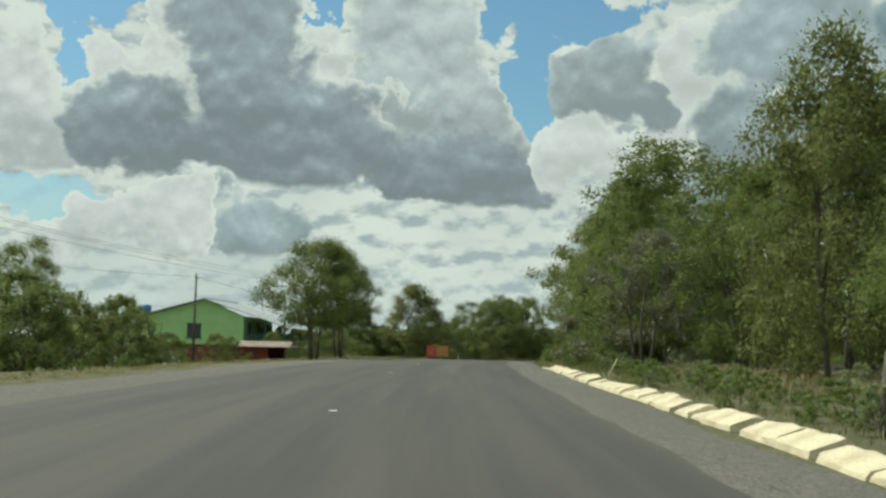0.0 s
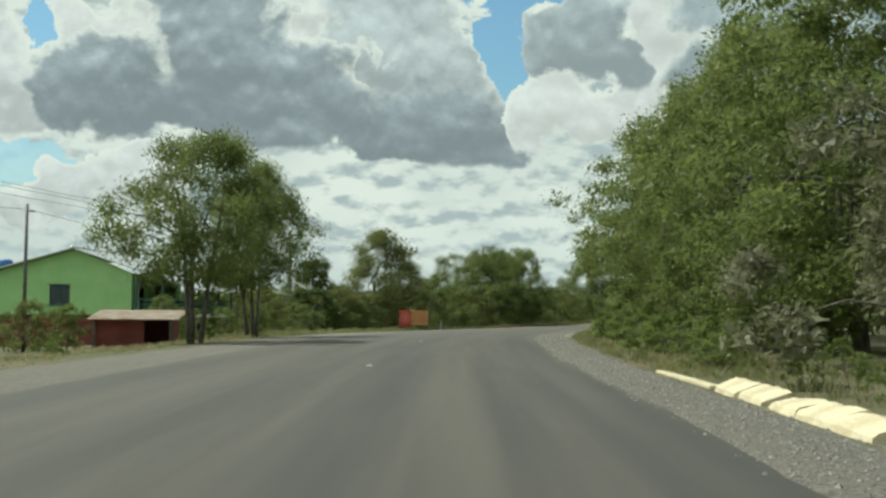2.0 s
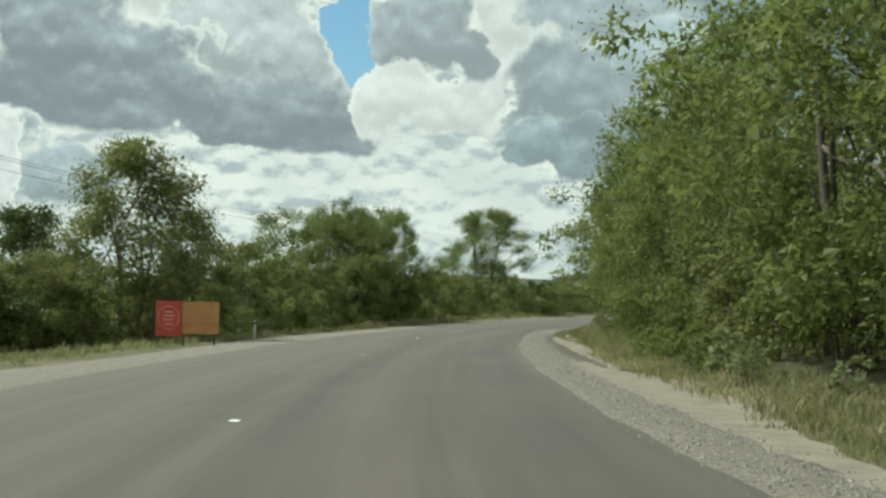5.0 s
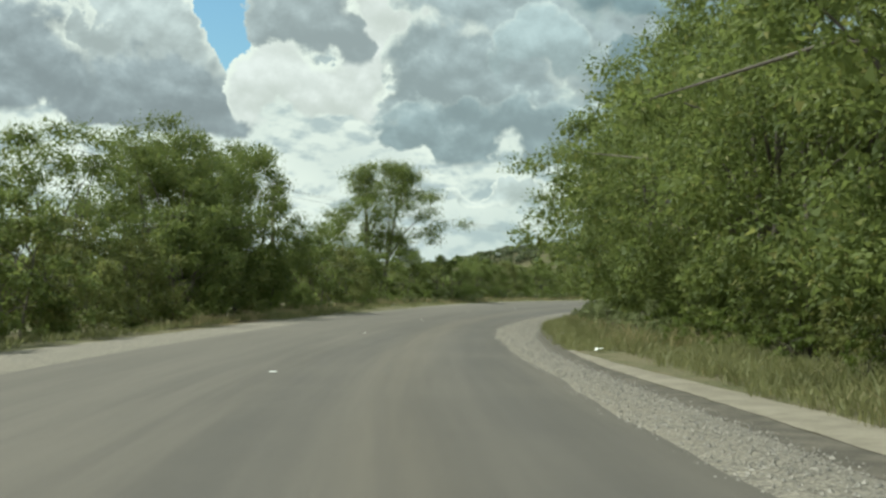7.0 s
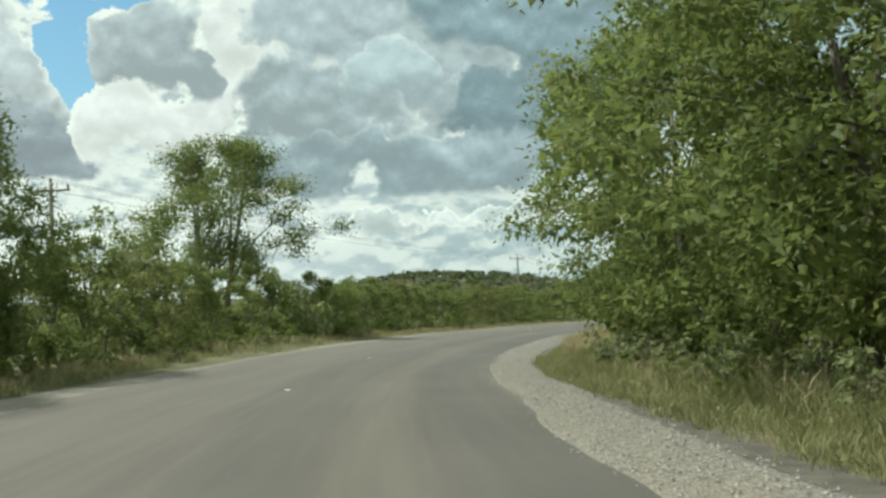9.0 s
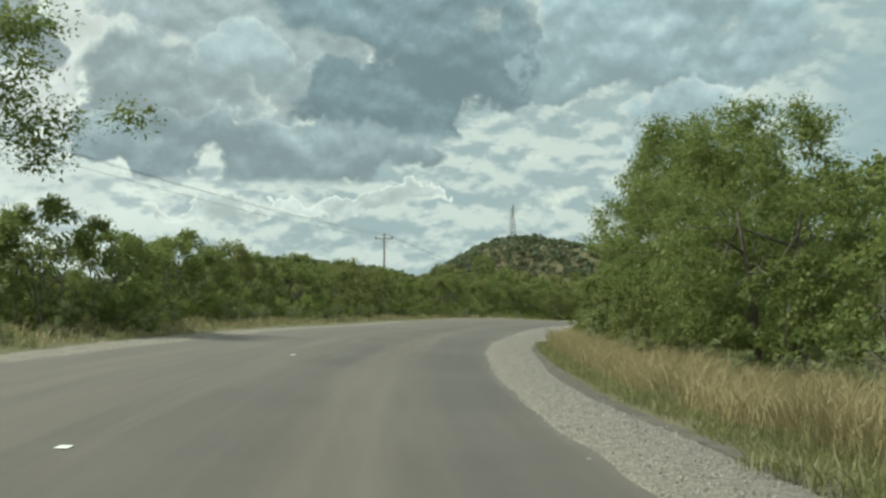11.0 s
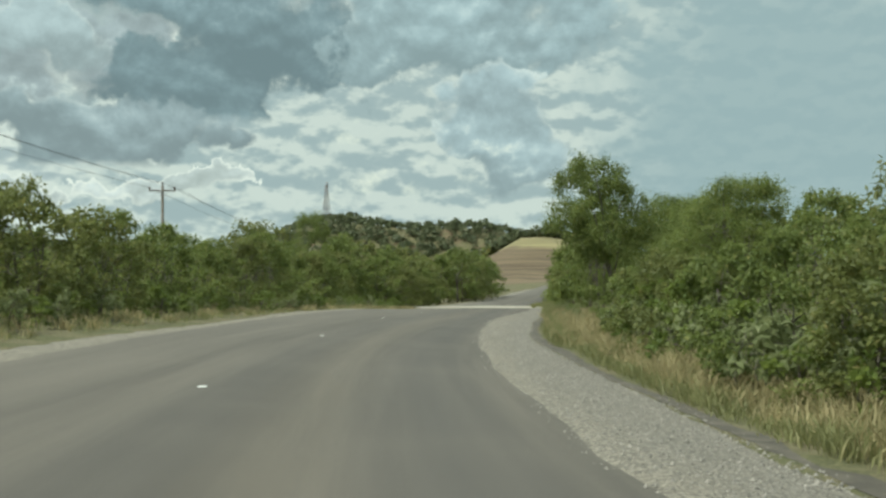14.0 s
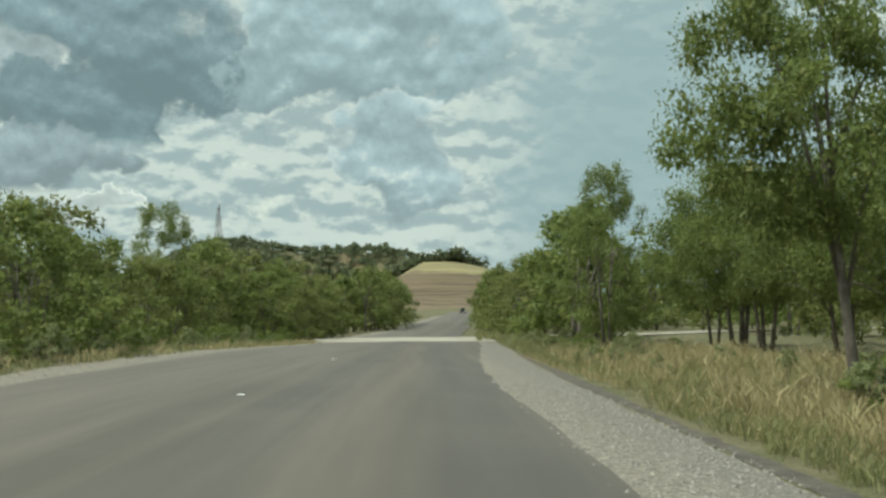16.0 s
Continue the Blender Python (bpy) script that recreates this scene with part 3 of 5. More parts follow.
build_ground()
def right_edge(s):
    """Where the asphalt ends and where the loose gravel ends, right of the centre line."""
    inner = float(np.interp(s, [118, 126, 134, 142, 150, 160, 190, 206, 215, 222, 234, 245, 253, 263, 274, 284, 297, 316], [4.45, 4.55, 4.35, 4.15, 3.95, 4.3, 4.38, 4.35, 4.5, 4.72, 4.78, 4.65, 4.45, 4.3, 4.15, 4.35, 4.9, 5.8]))
    outer = float(np.interp(s, [110, 122, 130, 146, 154, 161, 174, 190, 200, 214, 228, 236, 245, 254, 268, 281, 297, 316], [6.0, 5.9, 5.6, 5.4, 5.75, 6.0, 6.4, 5.9, 6.05, 6.2, 6.8, 7.15, 6.8, 6.35, 6.3, 6.6, 7.1, 7.6]))
    return inner + 0.03 * math.sin(s * 1.7) + 0.04 * math.sin(s * 0.6), outer + 0.06 * math.sin(s * 0.31)


def left_edge(s):
    """Where the gravel of the far side begins and ends, left of the centre line."""
    outer = float(np.interp(s, [22, 40, 60, 78, 150, 165, 185, 205, 222, 250, 268, 290, 330], [-7.2, -7.0, -6.8, -7.0, -6.9, -6.3, -5.0, -4.7, -4.2, -4.2, -4.9, -5.7, -6.6]))
    inner = float(np.interp(s, [150, 168, 180, 192, 210, 222, 250, 268, 330], [-4.0, -4.4, -4.2, -3.4, -3.2, -2.8, -2.8, -3.6, -4.4]))
    return outer - 0.35 * math.sin(s * 0.13) * math.sin(s * 0.041), inner


road = strip("road", -40, 640, lambda s: (left_edge(s)[1] - 0.2, right_edge(s)[0] + 0.10 if s < 336 else 4.6), ASPHALT, 0.03, "worn grey asphalt road with dusty wheel tracks", "road", 2.0, 12, edge=0.03)
strip("shoulder_left", -40, 560, left_edge, GRAVEL, lambda u: -0.03 + 0.045 * math.sin(u * 3.0), "pale gravel shoulder beside the far lane", "shoulder", 0.5, 6, edge=0.10, seed=3)


strip("shoulder_right", -40, 335, right_edge, GRAVEL, lambda u: min(0.020 + 0.25 * u, 0.052 - 0.08 * u), "loose grey gravel shoulder beside the near lane", "shoulder", 0.5, 8, edge=0.015, seed=5)

# painted dabs along the centre line
MARKS = [(16.6, 0.6), (35.5, 0.3), (54.4, 0.2), (71.5, 0.3), (90.2, 0.15), (108.7, 0.1), (127.3, 0.0), (145.3, -0.1), (163.7, -0.1), (180.5, -0.1), (197.1, -0.1), (214.0, 0.5), (232.8, 0.5), (248.0, 0.5), (266.7, -0.1), (284.0, -0.1)]
for s, q in MARKS:
    me = box_mesh("road_marking", (0.11, 0.20, 0.006), (0, 0, 0), WHITE_PAINT, 0.0)
    part("road_marking", me, road, "small white painted dab", pose(*road_point(s, q, 0.036), rz=heading(s)))


# ---- trees ----
def leaves(rng, centres, radii, count, size, droop=0.3, narrow=0.5):
    """Pointed leaves scattered in clusters, hanging outwards; each is one triangle."""
    count, size = int(count * 1.9), size * 0.74
    which = rng.choice(len(centres), count, p=radii**2 / (radii**2).sum())
    away = rng.normal(size=(count, 3))
    away /= np.linalg.norm(away, axis=1)[:, None]
    inner = np.arange(count) < int(count * 0.38)  # coarse sprays inside each bough
    reach = radii[which] * rng.random(count) ** 0.5 * np.where(inner, 0.62, 1.0)
    at = centres[which] + away * reach[:, None] * [1, 1, 0.75]
    tip = away * 0.7 + rng.normal(size=(count, 3)) * 0.6 + [0, 0, -droop]
    tip /= np.linalg.norm(tip, axis=1)[:, None]
    face = away * 0.6 + rng.normal(size=(count, 3)) * 0.55 + [0, 0, 0.7]  # blades turn to the light
    side = np.cross(tip, face)
    side /= np.linalg.norm(side, axis=1)[:, None] + 1e-9
    long = (np.where(inner, max(min(size * 1.4, 0.15), size), size * 0.85) * (0.6 + 0.8 * rng.random(count)))[:, None]
    narrow = np.where(inner, 0.62, narrow)[:, None]
    tips = at + tip * long
    wing = side * long * narrow * 0.55
    return np.stack([at + wing, tips, at - wing], 1).reshape(-1, 3)


def tree_parts(seed, height, radius, base, clusters, count, size, leaf, shape="round", lean=0.0, trunks=1, trunk_r=0.14, open_=0.0, droop=0.3, narrow=0.5, spread=(0.5, 0.95), low=0.15):
    """Meshes of one kind of tree: the wood and the crown. base: where the crown begins."""
    rng = np.random.default_rng(seed)
    span = height - base
    cs = []
    while len(cs) < clusters:
        u, a = rng.random(), rng.random() * 2 * math.pi
        if shape == "round":
            prof = math.sqrt(max(0.03, 1 - (2 * (u * 0.94 + 0.03) - 1) ** 2)) * (0.85 + 0.3 * (u < 0.6))
        elif shape == "cone":
            prof = (1 - u) ** 0.7 * (0.35 + 1.3 * min(u + 0.15, 0.5))
        elif shape == "umbrella":
            prof = min(1.0, 0.55 + 0.9 * u) * math.sqrt(max(0.02, 1 - u**3))
        else:  # mound, full to the ground
            prof = math.sqrt(max(0.03, 1 - u**2))
        lump = 1 + 0.22 * math.sin(3 * a + seed) + 0.15 * math.sin(5 * a + 7 * u + seed * 2)
        r = radius * prof * lump * (0.35 + 0.65 * rng.random() ** 0.5)
        if open_ and rng.random() < open_ and r < radius * 0.55:
            continue
        cs.append((r * math.cos(a) + lean * u, r * math.sin(a), base + span * u))
    cs = np.array(cs)
    rad = radius * 0.28 * (spread[0] + (spread[1] - spread[0]) * rng.random(clusters))
    crown = quads_mesh("crown", leaves(rng, cs, rad, count, size, droop, narrow), leaf, 3)
    lines = []
    for n in range(trunks):
        a = 2 * math.pi * n / trunks + seed
        foot = Vector((0.25 * math.cos(a), 0.25 * math.sin(a), -0.25)) if trunks > 1 else Vector((0, 0, -0.25))
        top = Vector((lean * 0.6 + (0.3 * radius * math.cos(a) if trunks > 1 else 0.0), 0.3 * radius * math.sin(a) if trunks > 1 else 0.0, base + span * 0.62))
        mid = foot.lerp(top, 0.5) + Vector((0.15 * math.sin(seed), 0.18 * math.cos(seed * 2), 0))
        r = trunk_r / math.sqrt(trunks)
        lines.append(([foot, foot.lerp(mid, 0.5), mid, mid.lerp(top, 0.6), top], [r * 1.25, r, r * 0.8, r * 0.55, r * 0.25]))
        for j in range(5):
            goal = Vector(cs[rng.integers(clusters)])
            start = foot.lerp(mid, 0.6 + 0.3 * rng.random()) if j < 2 else mid.lerp(top, rng.random() * 0.8)
            bend = start.lerp(goal, 0.5) + Vector((0, 0, 0.12 * (goal - start).length))
            lines.append(([start, bend, goal], [r * 0.5, r * 0.32, r * 0.08]))
    return tubes_mesh("trunk", lines, BARK, 6), crown


def make_tree(name, label, category, wood, crown, m, group=""):
    t = thing(name, m, label, category, group)
    part("trunk", wood, t)
    part("crown", crown, t)
    return t


KINDS = {
    "wall": dict(meshes=[tree_parts(11 + i, 9.0, 3.3, 0.9, 140, 13500, 0.15, LEAF_GREEN, "round", 0.4 * i - 0.4, 2, 0.16, spread=(0.6, 1.05)) for i in range(3)], label="dense roadside tree with small bright green leaves down to the ground", name="tree", category="tree"),
    "feathery": dict(meshes=[tree_parts(21 + i, 7.6, 2.8, 0.4, 150, 15000, 0.16, LEAF_OLIVE, "mound", 0.2, 3, 0.12, spread=(0.8, 1.35), narrow=0.4) for i in range(2)], label="feathery olive-green tree at the roadside", name="tree", category="tree"),
    "shade": dict(meshes=[tree_parts(31 + i, 8.4, 3.3, 2.6, 120, 18000, 0.18, LEAF_GREEN, "round", 0.3, 3, 0.17, 0.1, spread=(0.85, 1.3)) for i in range(2)], label="rounded yellow-green shade tree on several slim bare trunks", name="tree", category="tree"),
    "crowned": dict(meshes=[tree_parts(47, 7.4, 3.0, 3.0, 100, 17000, 0.14, LEAF_GREEN, "round", 1.6, 1, 0.13, 0.15, spread=(0.7, 1.15))], label="slim-trunked tree with a broad leafy crown over the grass", name="tree", category="tree"),
    "open": dict(meshes=[tree_parts(41 + i, 11.0, 4.0, 4.0, 120, 20000, 0.18, LEAF_GREEN, "round", 0.5, 2, 0.2, 0.1, spread=(0.7, 1.15)) for i in range(2)], label="tall spreading tree with an open, see-through crown", name="tree", category="tree"),
    "mango": dict(meshes=[tree_parts(51, 6.0, 3.0, 0.8, 110, 10000, 0.24, LEAF_DARK, "round", 0, 1, 0.25, narrow=0.5, spread=(0.6, 0.9))], label="dark green dense round-headed mango tree", name="tree", category="tree"),
    "grey": dict(meshes=[tree_parts(61, 5.2, 2.6, 0.6, 70, 7000, 0.13, LEAF_GREY, "mound", 0.3, 3, 0.10, spread=(0.5, 0.9), narrow=0.35)], label="silvery grey-green thorn bush tree beside the kerb", name="tree", category="tree"),
    "scrub": dict(meshes=[tree_parts(71 + i, 4.6, 2.5, 0.3, 60, 3000, 0.22, LEAF_GREEN if i != 1 else LEAF_OLIVE, "mound", 0.2, 3, 0.08, narrow=0.72) for i in range(3)], label="leafy green scrub tree in the roadside thicket", name="scrub_tree", category="tree"),
    "far": dict(meshes=[tree_parts(81 + i, 7.0, 3.2, 0.6, 60, 1100, 0.46, LEAF_GREEN if i else LEAF_OLIVE, "mound", 0.0, 1, 0.12) for i in range(2)], label="green thicket tree standing back from the road", name="tree", category="tree"),
    "weed": dict(meshes=[tree_parts(191 + i, 1.5, 0.55, 0.35, 16, 300, 0.17, LEAF_WEED, "mound", 0.25, 3, 0.022, narrow=0.3, droop=0.6, spread=(0.9, 1.5)) for i in range(3)], label="tall pale green weed with narrow drooping leaves on the verge", name="weed", category="weed"),
    "bush": dict(meshes=[tree_parts(91 + i, 1.6, 1.1, 0.1, 26, 800, 0.13, LEAF_BROAD, "mound", 0.0, 1, 0.03, narrow=0.7) for i in range(2)], label="low broad-leaved green bush on the verge", name="bush", category="bush"),
}
MADE = {}


def plant(kind, s=None, q=None, height=1.0, wide=None, turn=0.0, variant=0, xy=None, label="", group="", sink=0.0):
    """One tree or bush at a station and offset, or at a place, scaled in height and width."""
    spec = KINDS[kind]
    v = variant % len(spec["meshes"])
    if xy is None:
        p = road_point(s, q)
        x, y = p.x, p.y
    else:
        x, y = xy
    z = land_at(x, y) - sink
    w = wide or height
    m = pose(x, y, z, 0, 0, turn) @ Matrix.Diagonal((w, w, height, 1))
    key = (kind, v)
    if key not in MADE:
        t = make_tree(spec["name"], label or spec["label"], spec["category"], *spec["meshes"][v], m, group)
        MADE[key] = t
    else:
        src = MADE[key]
        t = copy_thing(src, Matrix.Identity(4))
        t.matrix_basis = m
        tagged(t, label or spec["label"], spec["category"], group)
    return t


rng_plan = random.Random(5)


def row(kind, s0, s1, step, q, dq, height, dh, group, wide=1.0):
    """A loose row of trees along the road."""
    s = s0
    while s < s1:
        h = height + rng_plan.uniform(-dh, dh)
        plant(kind, s + rng_plan.uniform(-0.3, 0.3) * step, q + rng_plan.uniform(-dq, dq), h, h * wide * rng_plan.uniform(0.9, 1.12), rng_plan.uniform(0, 360), rng_plan.randrange(6), group=group)
        s += step


# right of the road
row("wall", 58, 112, 5.0, 12.4, 0.8, 1.25, 0.12, "trees right of the road", 1.05)
row("far", 24, 120, 6.5, 19.0, 1.5, 1.5, 0.2, "trees right of the road", 0.9)
row("scrub", 62, 90, 4.5, 10.6, 0.5, 0.75, 0.12, "thicket right of the road")
row("scrub", 102, 112, 4.5, 10.6, 0.5, 0.8, 0.12, "thicket right of the road")
row("wall", 116, 150, 5.0, 12.0, 0.8, 1.1, 0.12, "trees right of the road")
row("wall", 150, 180, 4.6, 11.2, 0.6, 1.2, 0.12, "trees right of the road", 1.1)
row("scrub", 114, 178, 5.0, 10.6, 0.4, 0.6, 0.12, "thicket right of the road")
row("far", 120, 186, 7.0, 18.0, 1.5, 1.5, 0.15, "trees right of the road")
plant("wall", 214.5, 11.6, 0.95, 0.82, 20, 1)
plant("wall", 219.5, 12.0, 0.98, 0.88, 70, 2)
plant("wall", 217.0, 14.2, 0.98, 0.95, 200, 0)
row("wall", 198, 213, 4.6, 11.6, 0.6, 0.70, 0.06, "trees right of the road")
row("far", 196, 224, 6.0, 17.0, 1.5, 0.98, 0.1, "trees right of the road")
row("scrub", 192, 226, 4.5, 10.8, 0.5, 0.7, 0.1, "thicket right of the road")
row("scrub", 226, 262, 4.0, 10.0, 0.6, 0.55, 0.1, "thicket right of the road")
row("scrub", 224, 262, 5.0, 16.5, 1.5, 0.95, 0.15, "thicket right of the road")
row("far", 312, 400, 6.0, 12.5, 1.5, 1.08, 0.14, "trees right of the road")
row("far", 400, 560, 8.0, 14.5, 2.0, 1.0, 0.15, "trees right of the road")
row("far", 230, 420, 8.0, 26.0, 3.0, 1.0, 0.15, "trees right of the road")
row("shade", 276, 312, 6.0, 16.5, 1.0, 0.85, 0.1, "trees right of the road")
plant("grey", 50, 10.2, 1.15, 1.2)
plant("shade", 17, 10.2, 0.52, 0.5, 60, 1)
plant("crowned", xy=(86.3, 239.5), height=0.98, wide=0.70, turn=135)
plant("wall", 305, 11.6, 1.0, 0.66, 30, 1)
row("far", 346, 396, 6.0, 10.0, 0.6, 0.85, 0.12, "trees right of the road")
row("far", 396, 470, 6.0, 9.2, 0.5, 1.15, 0.12, "trees right of the road")
row("far", 396, 462, 6.0, -8.6, 0.5, 1.12, 0.12, "trees left of the road")
row("scrub", 333, 362, 5.5, -9.4, 0.5, 1.05, 0.12, "thicket left of the road")
plant("feathery", 31, 12.6, 1.25, 1.0, 40, 1)
plant("wall", 36, 15.0, 0.95, 1.0, 40, 1)
plant("wall", 46, 14.0, 0.95, 1.0, 140, 2)
# left of the road
plant("shade", 71.8, -8.0, 0.88, 0.86, 20, 0)
plant("shade", 80, -7.9, 0.88, 0.75, 130, 1)
plant("mango", xy=(-10.0, 139.2), height=1.2, wide=1.05)
plant("mango", xy=(-8.3, 118.3), height=0.6, wide=0.92, turn=70)
plant("feathery", xy=(-3.4, 126.0), height=1.12, wide=1.25)
plant("feathery", xy=(-1.2, 130.5), height=0.75, wide=1.0, turn=90, variant=1)
plant("feathery", xy=(-6.0, 121.5), height=0.5, wide=0.8, turn=200, variant=1)
plant("wall", 152, -13.0, 0.92, 1.05, 50, 0)
row("wall", 158, 176, 5.0, -11.6, 0.4, 1.04, 0.05, "trees left of the road")
row("scrub", 134, 200, 3.8, -10.6, 0.6, 0.92, 0.13, "thicket left of the road")
plant("open", 204, -14.0, 1.1, 1.3, 0, 0)
row("scrub", 204, 288, 4.0, -9.0, 0.8, 0.82, 0.12, "thicket left of the road")
row("scrub", 290, 330, 4.4, -12.0, 1.0, 1.15, 0.15, "thicket left of the road")
plant("wall", 316, -13, 0.98, 0.7, 20, 1)
row("far", 114, 210, 7.5, -19.0, 2.0, 0.75, 0.12, "trees left of the road")
row("scrub", 90, 134, 3.6, -14.5, 1.2, 0.5, 0.12, "thicket left of the road")
row("scrub", 100, 134, 4.6, -18.5, 1.5, 0.75, 0.12, "thicket left of the road")
row("wall", 160, 178, 6.0, -13.4, 0.5, 0.94, 0.06, "trees left of the road")
plant("scrub", xy=(-4.6, 122.4), height=0.55, wide=0.7, turn=20, group="thicket left of the road")
plant("scrub", xy=(-2.2, 124.4), height=0.6, wide=0.7, turn=130, variant=1, group="thicket left of the road")
row("far", 210, 290, 7.5, -17.0, 2.0, 0.70, 0.1, "trees left of the road")
row("far", 290, 420, 7.5, -19.0, 2.0, 0.8, 0.12, "trees left of the road")
row("far", 210, 300, 9.0, -27.0, 3.0, 0.74, 0.1, "trees left of the road")
row("far", 300, 600, 9.0, -27.0, 3.0, 0.8, 0.15, "trees left of the road")
row("far", 326, 430, 6.0, -12.5, 1.2, 1.0, 0.15, "trees left of the road")
row("scrub", 30, 62, 4.5, -19.5, 1.6, 0.9, 0.15, "garden shrubs before the house")
for s, q, h in ((50, -17.0, 0.8), (55, -16.8, 0.85), (60, -16.4, 0.85), (65, -17.5, 0.85), (70, -17.3, 0.45), (66, -15.4, 0.40), (61, -15.8, 0.42), (73, -14.6, 0.42), (77, -15.0, 0.42), (76, -19.5, 0.4), (82, -20.0, 0.4)):
    plant("scrub", s, q, h, h, s * 37, int(s), group="garden shrubs before the house")
plant("wall", xy=(-24.0, 66.0), height=0.85, wide=0.9, turn=10)
plant("wall", xy=(-29.0, 69.0), height=0.85, wide=0.9, turn=80, variant=2)
row("far", 20, 60, 9.0, -34.0, 3.0, 0.9, 0.15, "garden trees beside the house")


# ---- grass and weeds ----
def blades(name, seed, stretches, mat, label, category="grass"):
    """Tufts of bent blades over stretches of (s0, s1, q0, q1, blades, low, high, width)."""
    rng = np.random.default_rng(seed)
    out = []
    for s0, s1, q0, q1, count, low, high, width in stretches:
        tufts = max(4, count // 11)
        ts, tq = s0 + (s1 - s0) * rng.random(tufts), q0 + (q1 - q0) * rng.random(tufts)
        tall = low + (high - low) * rng.random(tufts) * (0.6 + 0.4 * np.sin(ts * 0.9) * np.sin(tq * 2 + ts * 0.2))
        which = rng.integers(0, tufts, count)
        s, q = ts[which] + rng.normal(0, 0.10, count), tq[which] + rng.normal(0, 0.10, count)
        x, y, _, tx, ty = station(s)
        px, py = x + q * ty, y - q * tx
        base = np.stack([px, py, land(px, py) - 0.02], -1)
        a = rng.random(count) * 2 * math.pi
        side = np.stack([np.cos(a), np.sin(a), 0 * a], -1) * (width * (0.6 + 0.8 * rng.random(count)))[:, None]
        b = rng.random(count) * 2 * math.pi
        bend = np.stack([np.cos(b), np.sin(b), 0 * b], -1)
        h = (tall[which] * (0.5 + 0.6 * rng.random(count)))[:, None]
        mid = base + [0, 0, 1] * h * 0.6 + bend * h * 0.18
        tip = base + [0, 0, 1] * h + bend * h * (0.3 + 0.6 * rng.random(count))[:, None]
        out.append(np.stack([base, mid + side * 0.5, tip, mid - side * 0.5], 1).reshape(-1, 3))
    me = quads_mesh(name, np.concatenate(out), mat, 4)
    return tagged(new(name, me), label, category, kind="stuff")


blades("verge_grass", 7, [(2, 56, 7.0, 11.0, 5500, 0.15, 0.45, 0.022), (56, 112, 6.5, 9.5, 11000, 0.2, 0.5, 0.022), (52, 92, 6.2, 8.4, 9000, 0.08, 0.3, 0.02), (112, 137, 7.1, 10.0, 9000, 0.2, 0.6, 0.024), (137, 182, 5.85, 7.2, 15000, 0.12, 0.42, 0.02), (137, 182, 7.0, 10.0, 15000, 0.35, 0.75, 0.022), (182, 220, 6.4, 7.6, 16000, 0.10, 0.36, 0.018), (226, 250, 7.3, 8.8, 12000, 0.14, 0.5, 0.02), (250, 270, 6.8, 8.3, 9000, 0.14, 0.5, 0.02), (182, 226, 7.2, 9.6, 7000, 0.3, 0.7, 0.022), (270, 330, 7.2, 14.0, 17000, 0.3, 0.7, 0.03), (330, 420, 6.0, 11.0, 4000, 0.4, 0.8, 0.06)], GRASS_GREEN, "green roadside grass and weeds on the verge")
blades("verge_grass_left", 8, [(0, 80, -14, -7.3, 9000, 0.06, 0.22, 0.026), (80, 160, -10.0, -7.2, 8000, 0.2, 0.5, 0.035), (160, 185, -9.0, -6.2, 5000, 0.2, 0.5, 0.035), (185, 330, -8.0, -5.0, 14000, 0.12, 0.4, 0.03)], GRASS_GREEN, "patchy green grass along the far shoulder")
blades("dry_grass", 9, [(4, 50, 9.5, 15.0, 6000, 0.3, 0.6, 0.026), (137, 182, 7.2, 10.0, 5000, 0.45, 0.9, 0.018), (182, 226, 7.0, 9.6, 22000, 0.5, 1.05, 0.016), (226, 268, 7.6, 9.6, 13000, 0.3, 0.8, 0.018), (56, 112, 6.6, 9.0, 3500, 0.2, 0.5, 0.02), (250, 300, 7.0, 9.0, 5000, 0.2, 0.5, 0.02), (262, 300, 7.8, 15.0, 10000, 0.5, 0.95, 0.026)], GRASS_DRY, "tall dry straw-coloured grass on the verge")
blades("dry_grass_left", 10, [(150, 215, -9.4, -7.0, 5000, 0.3, 0.7, 0.028), (195, 330, -8.0, -5.0, 9000, 0.2, 0.6, 0.026), (20, 80, -12, -7.3, 5000, 0.08, 0.28, 0.022)], GRASS_DRY, "dry straw grass before the thicket across the road")


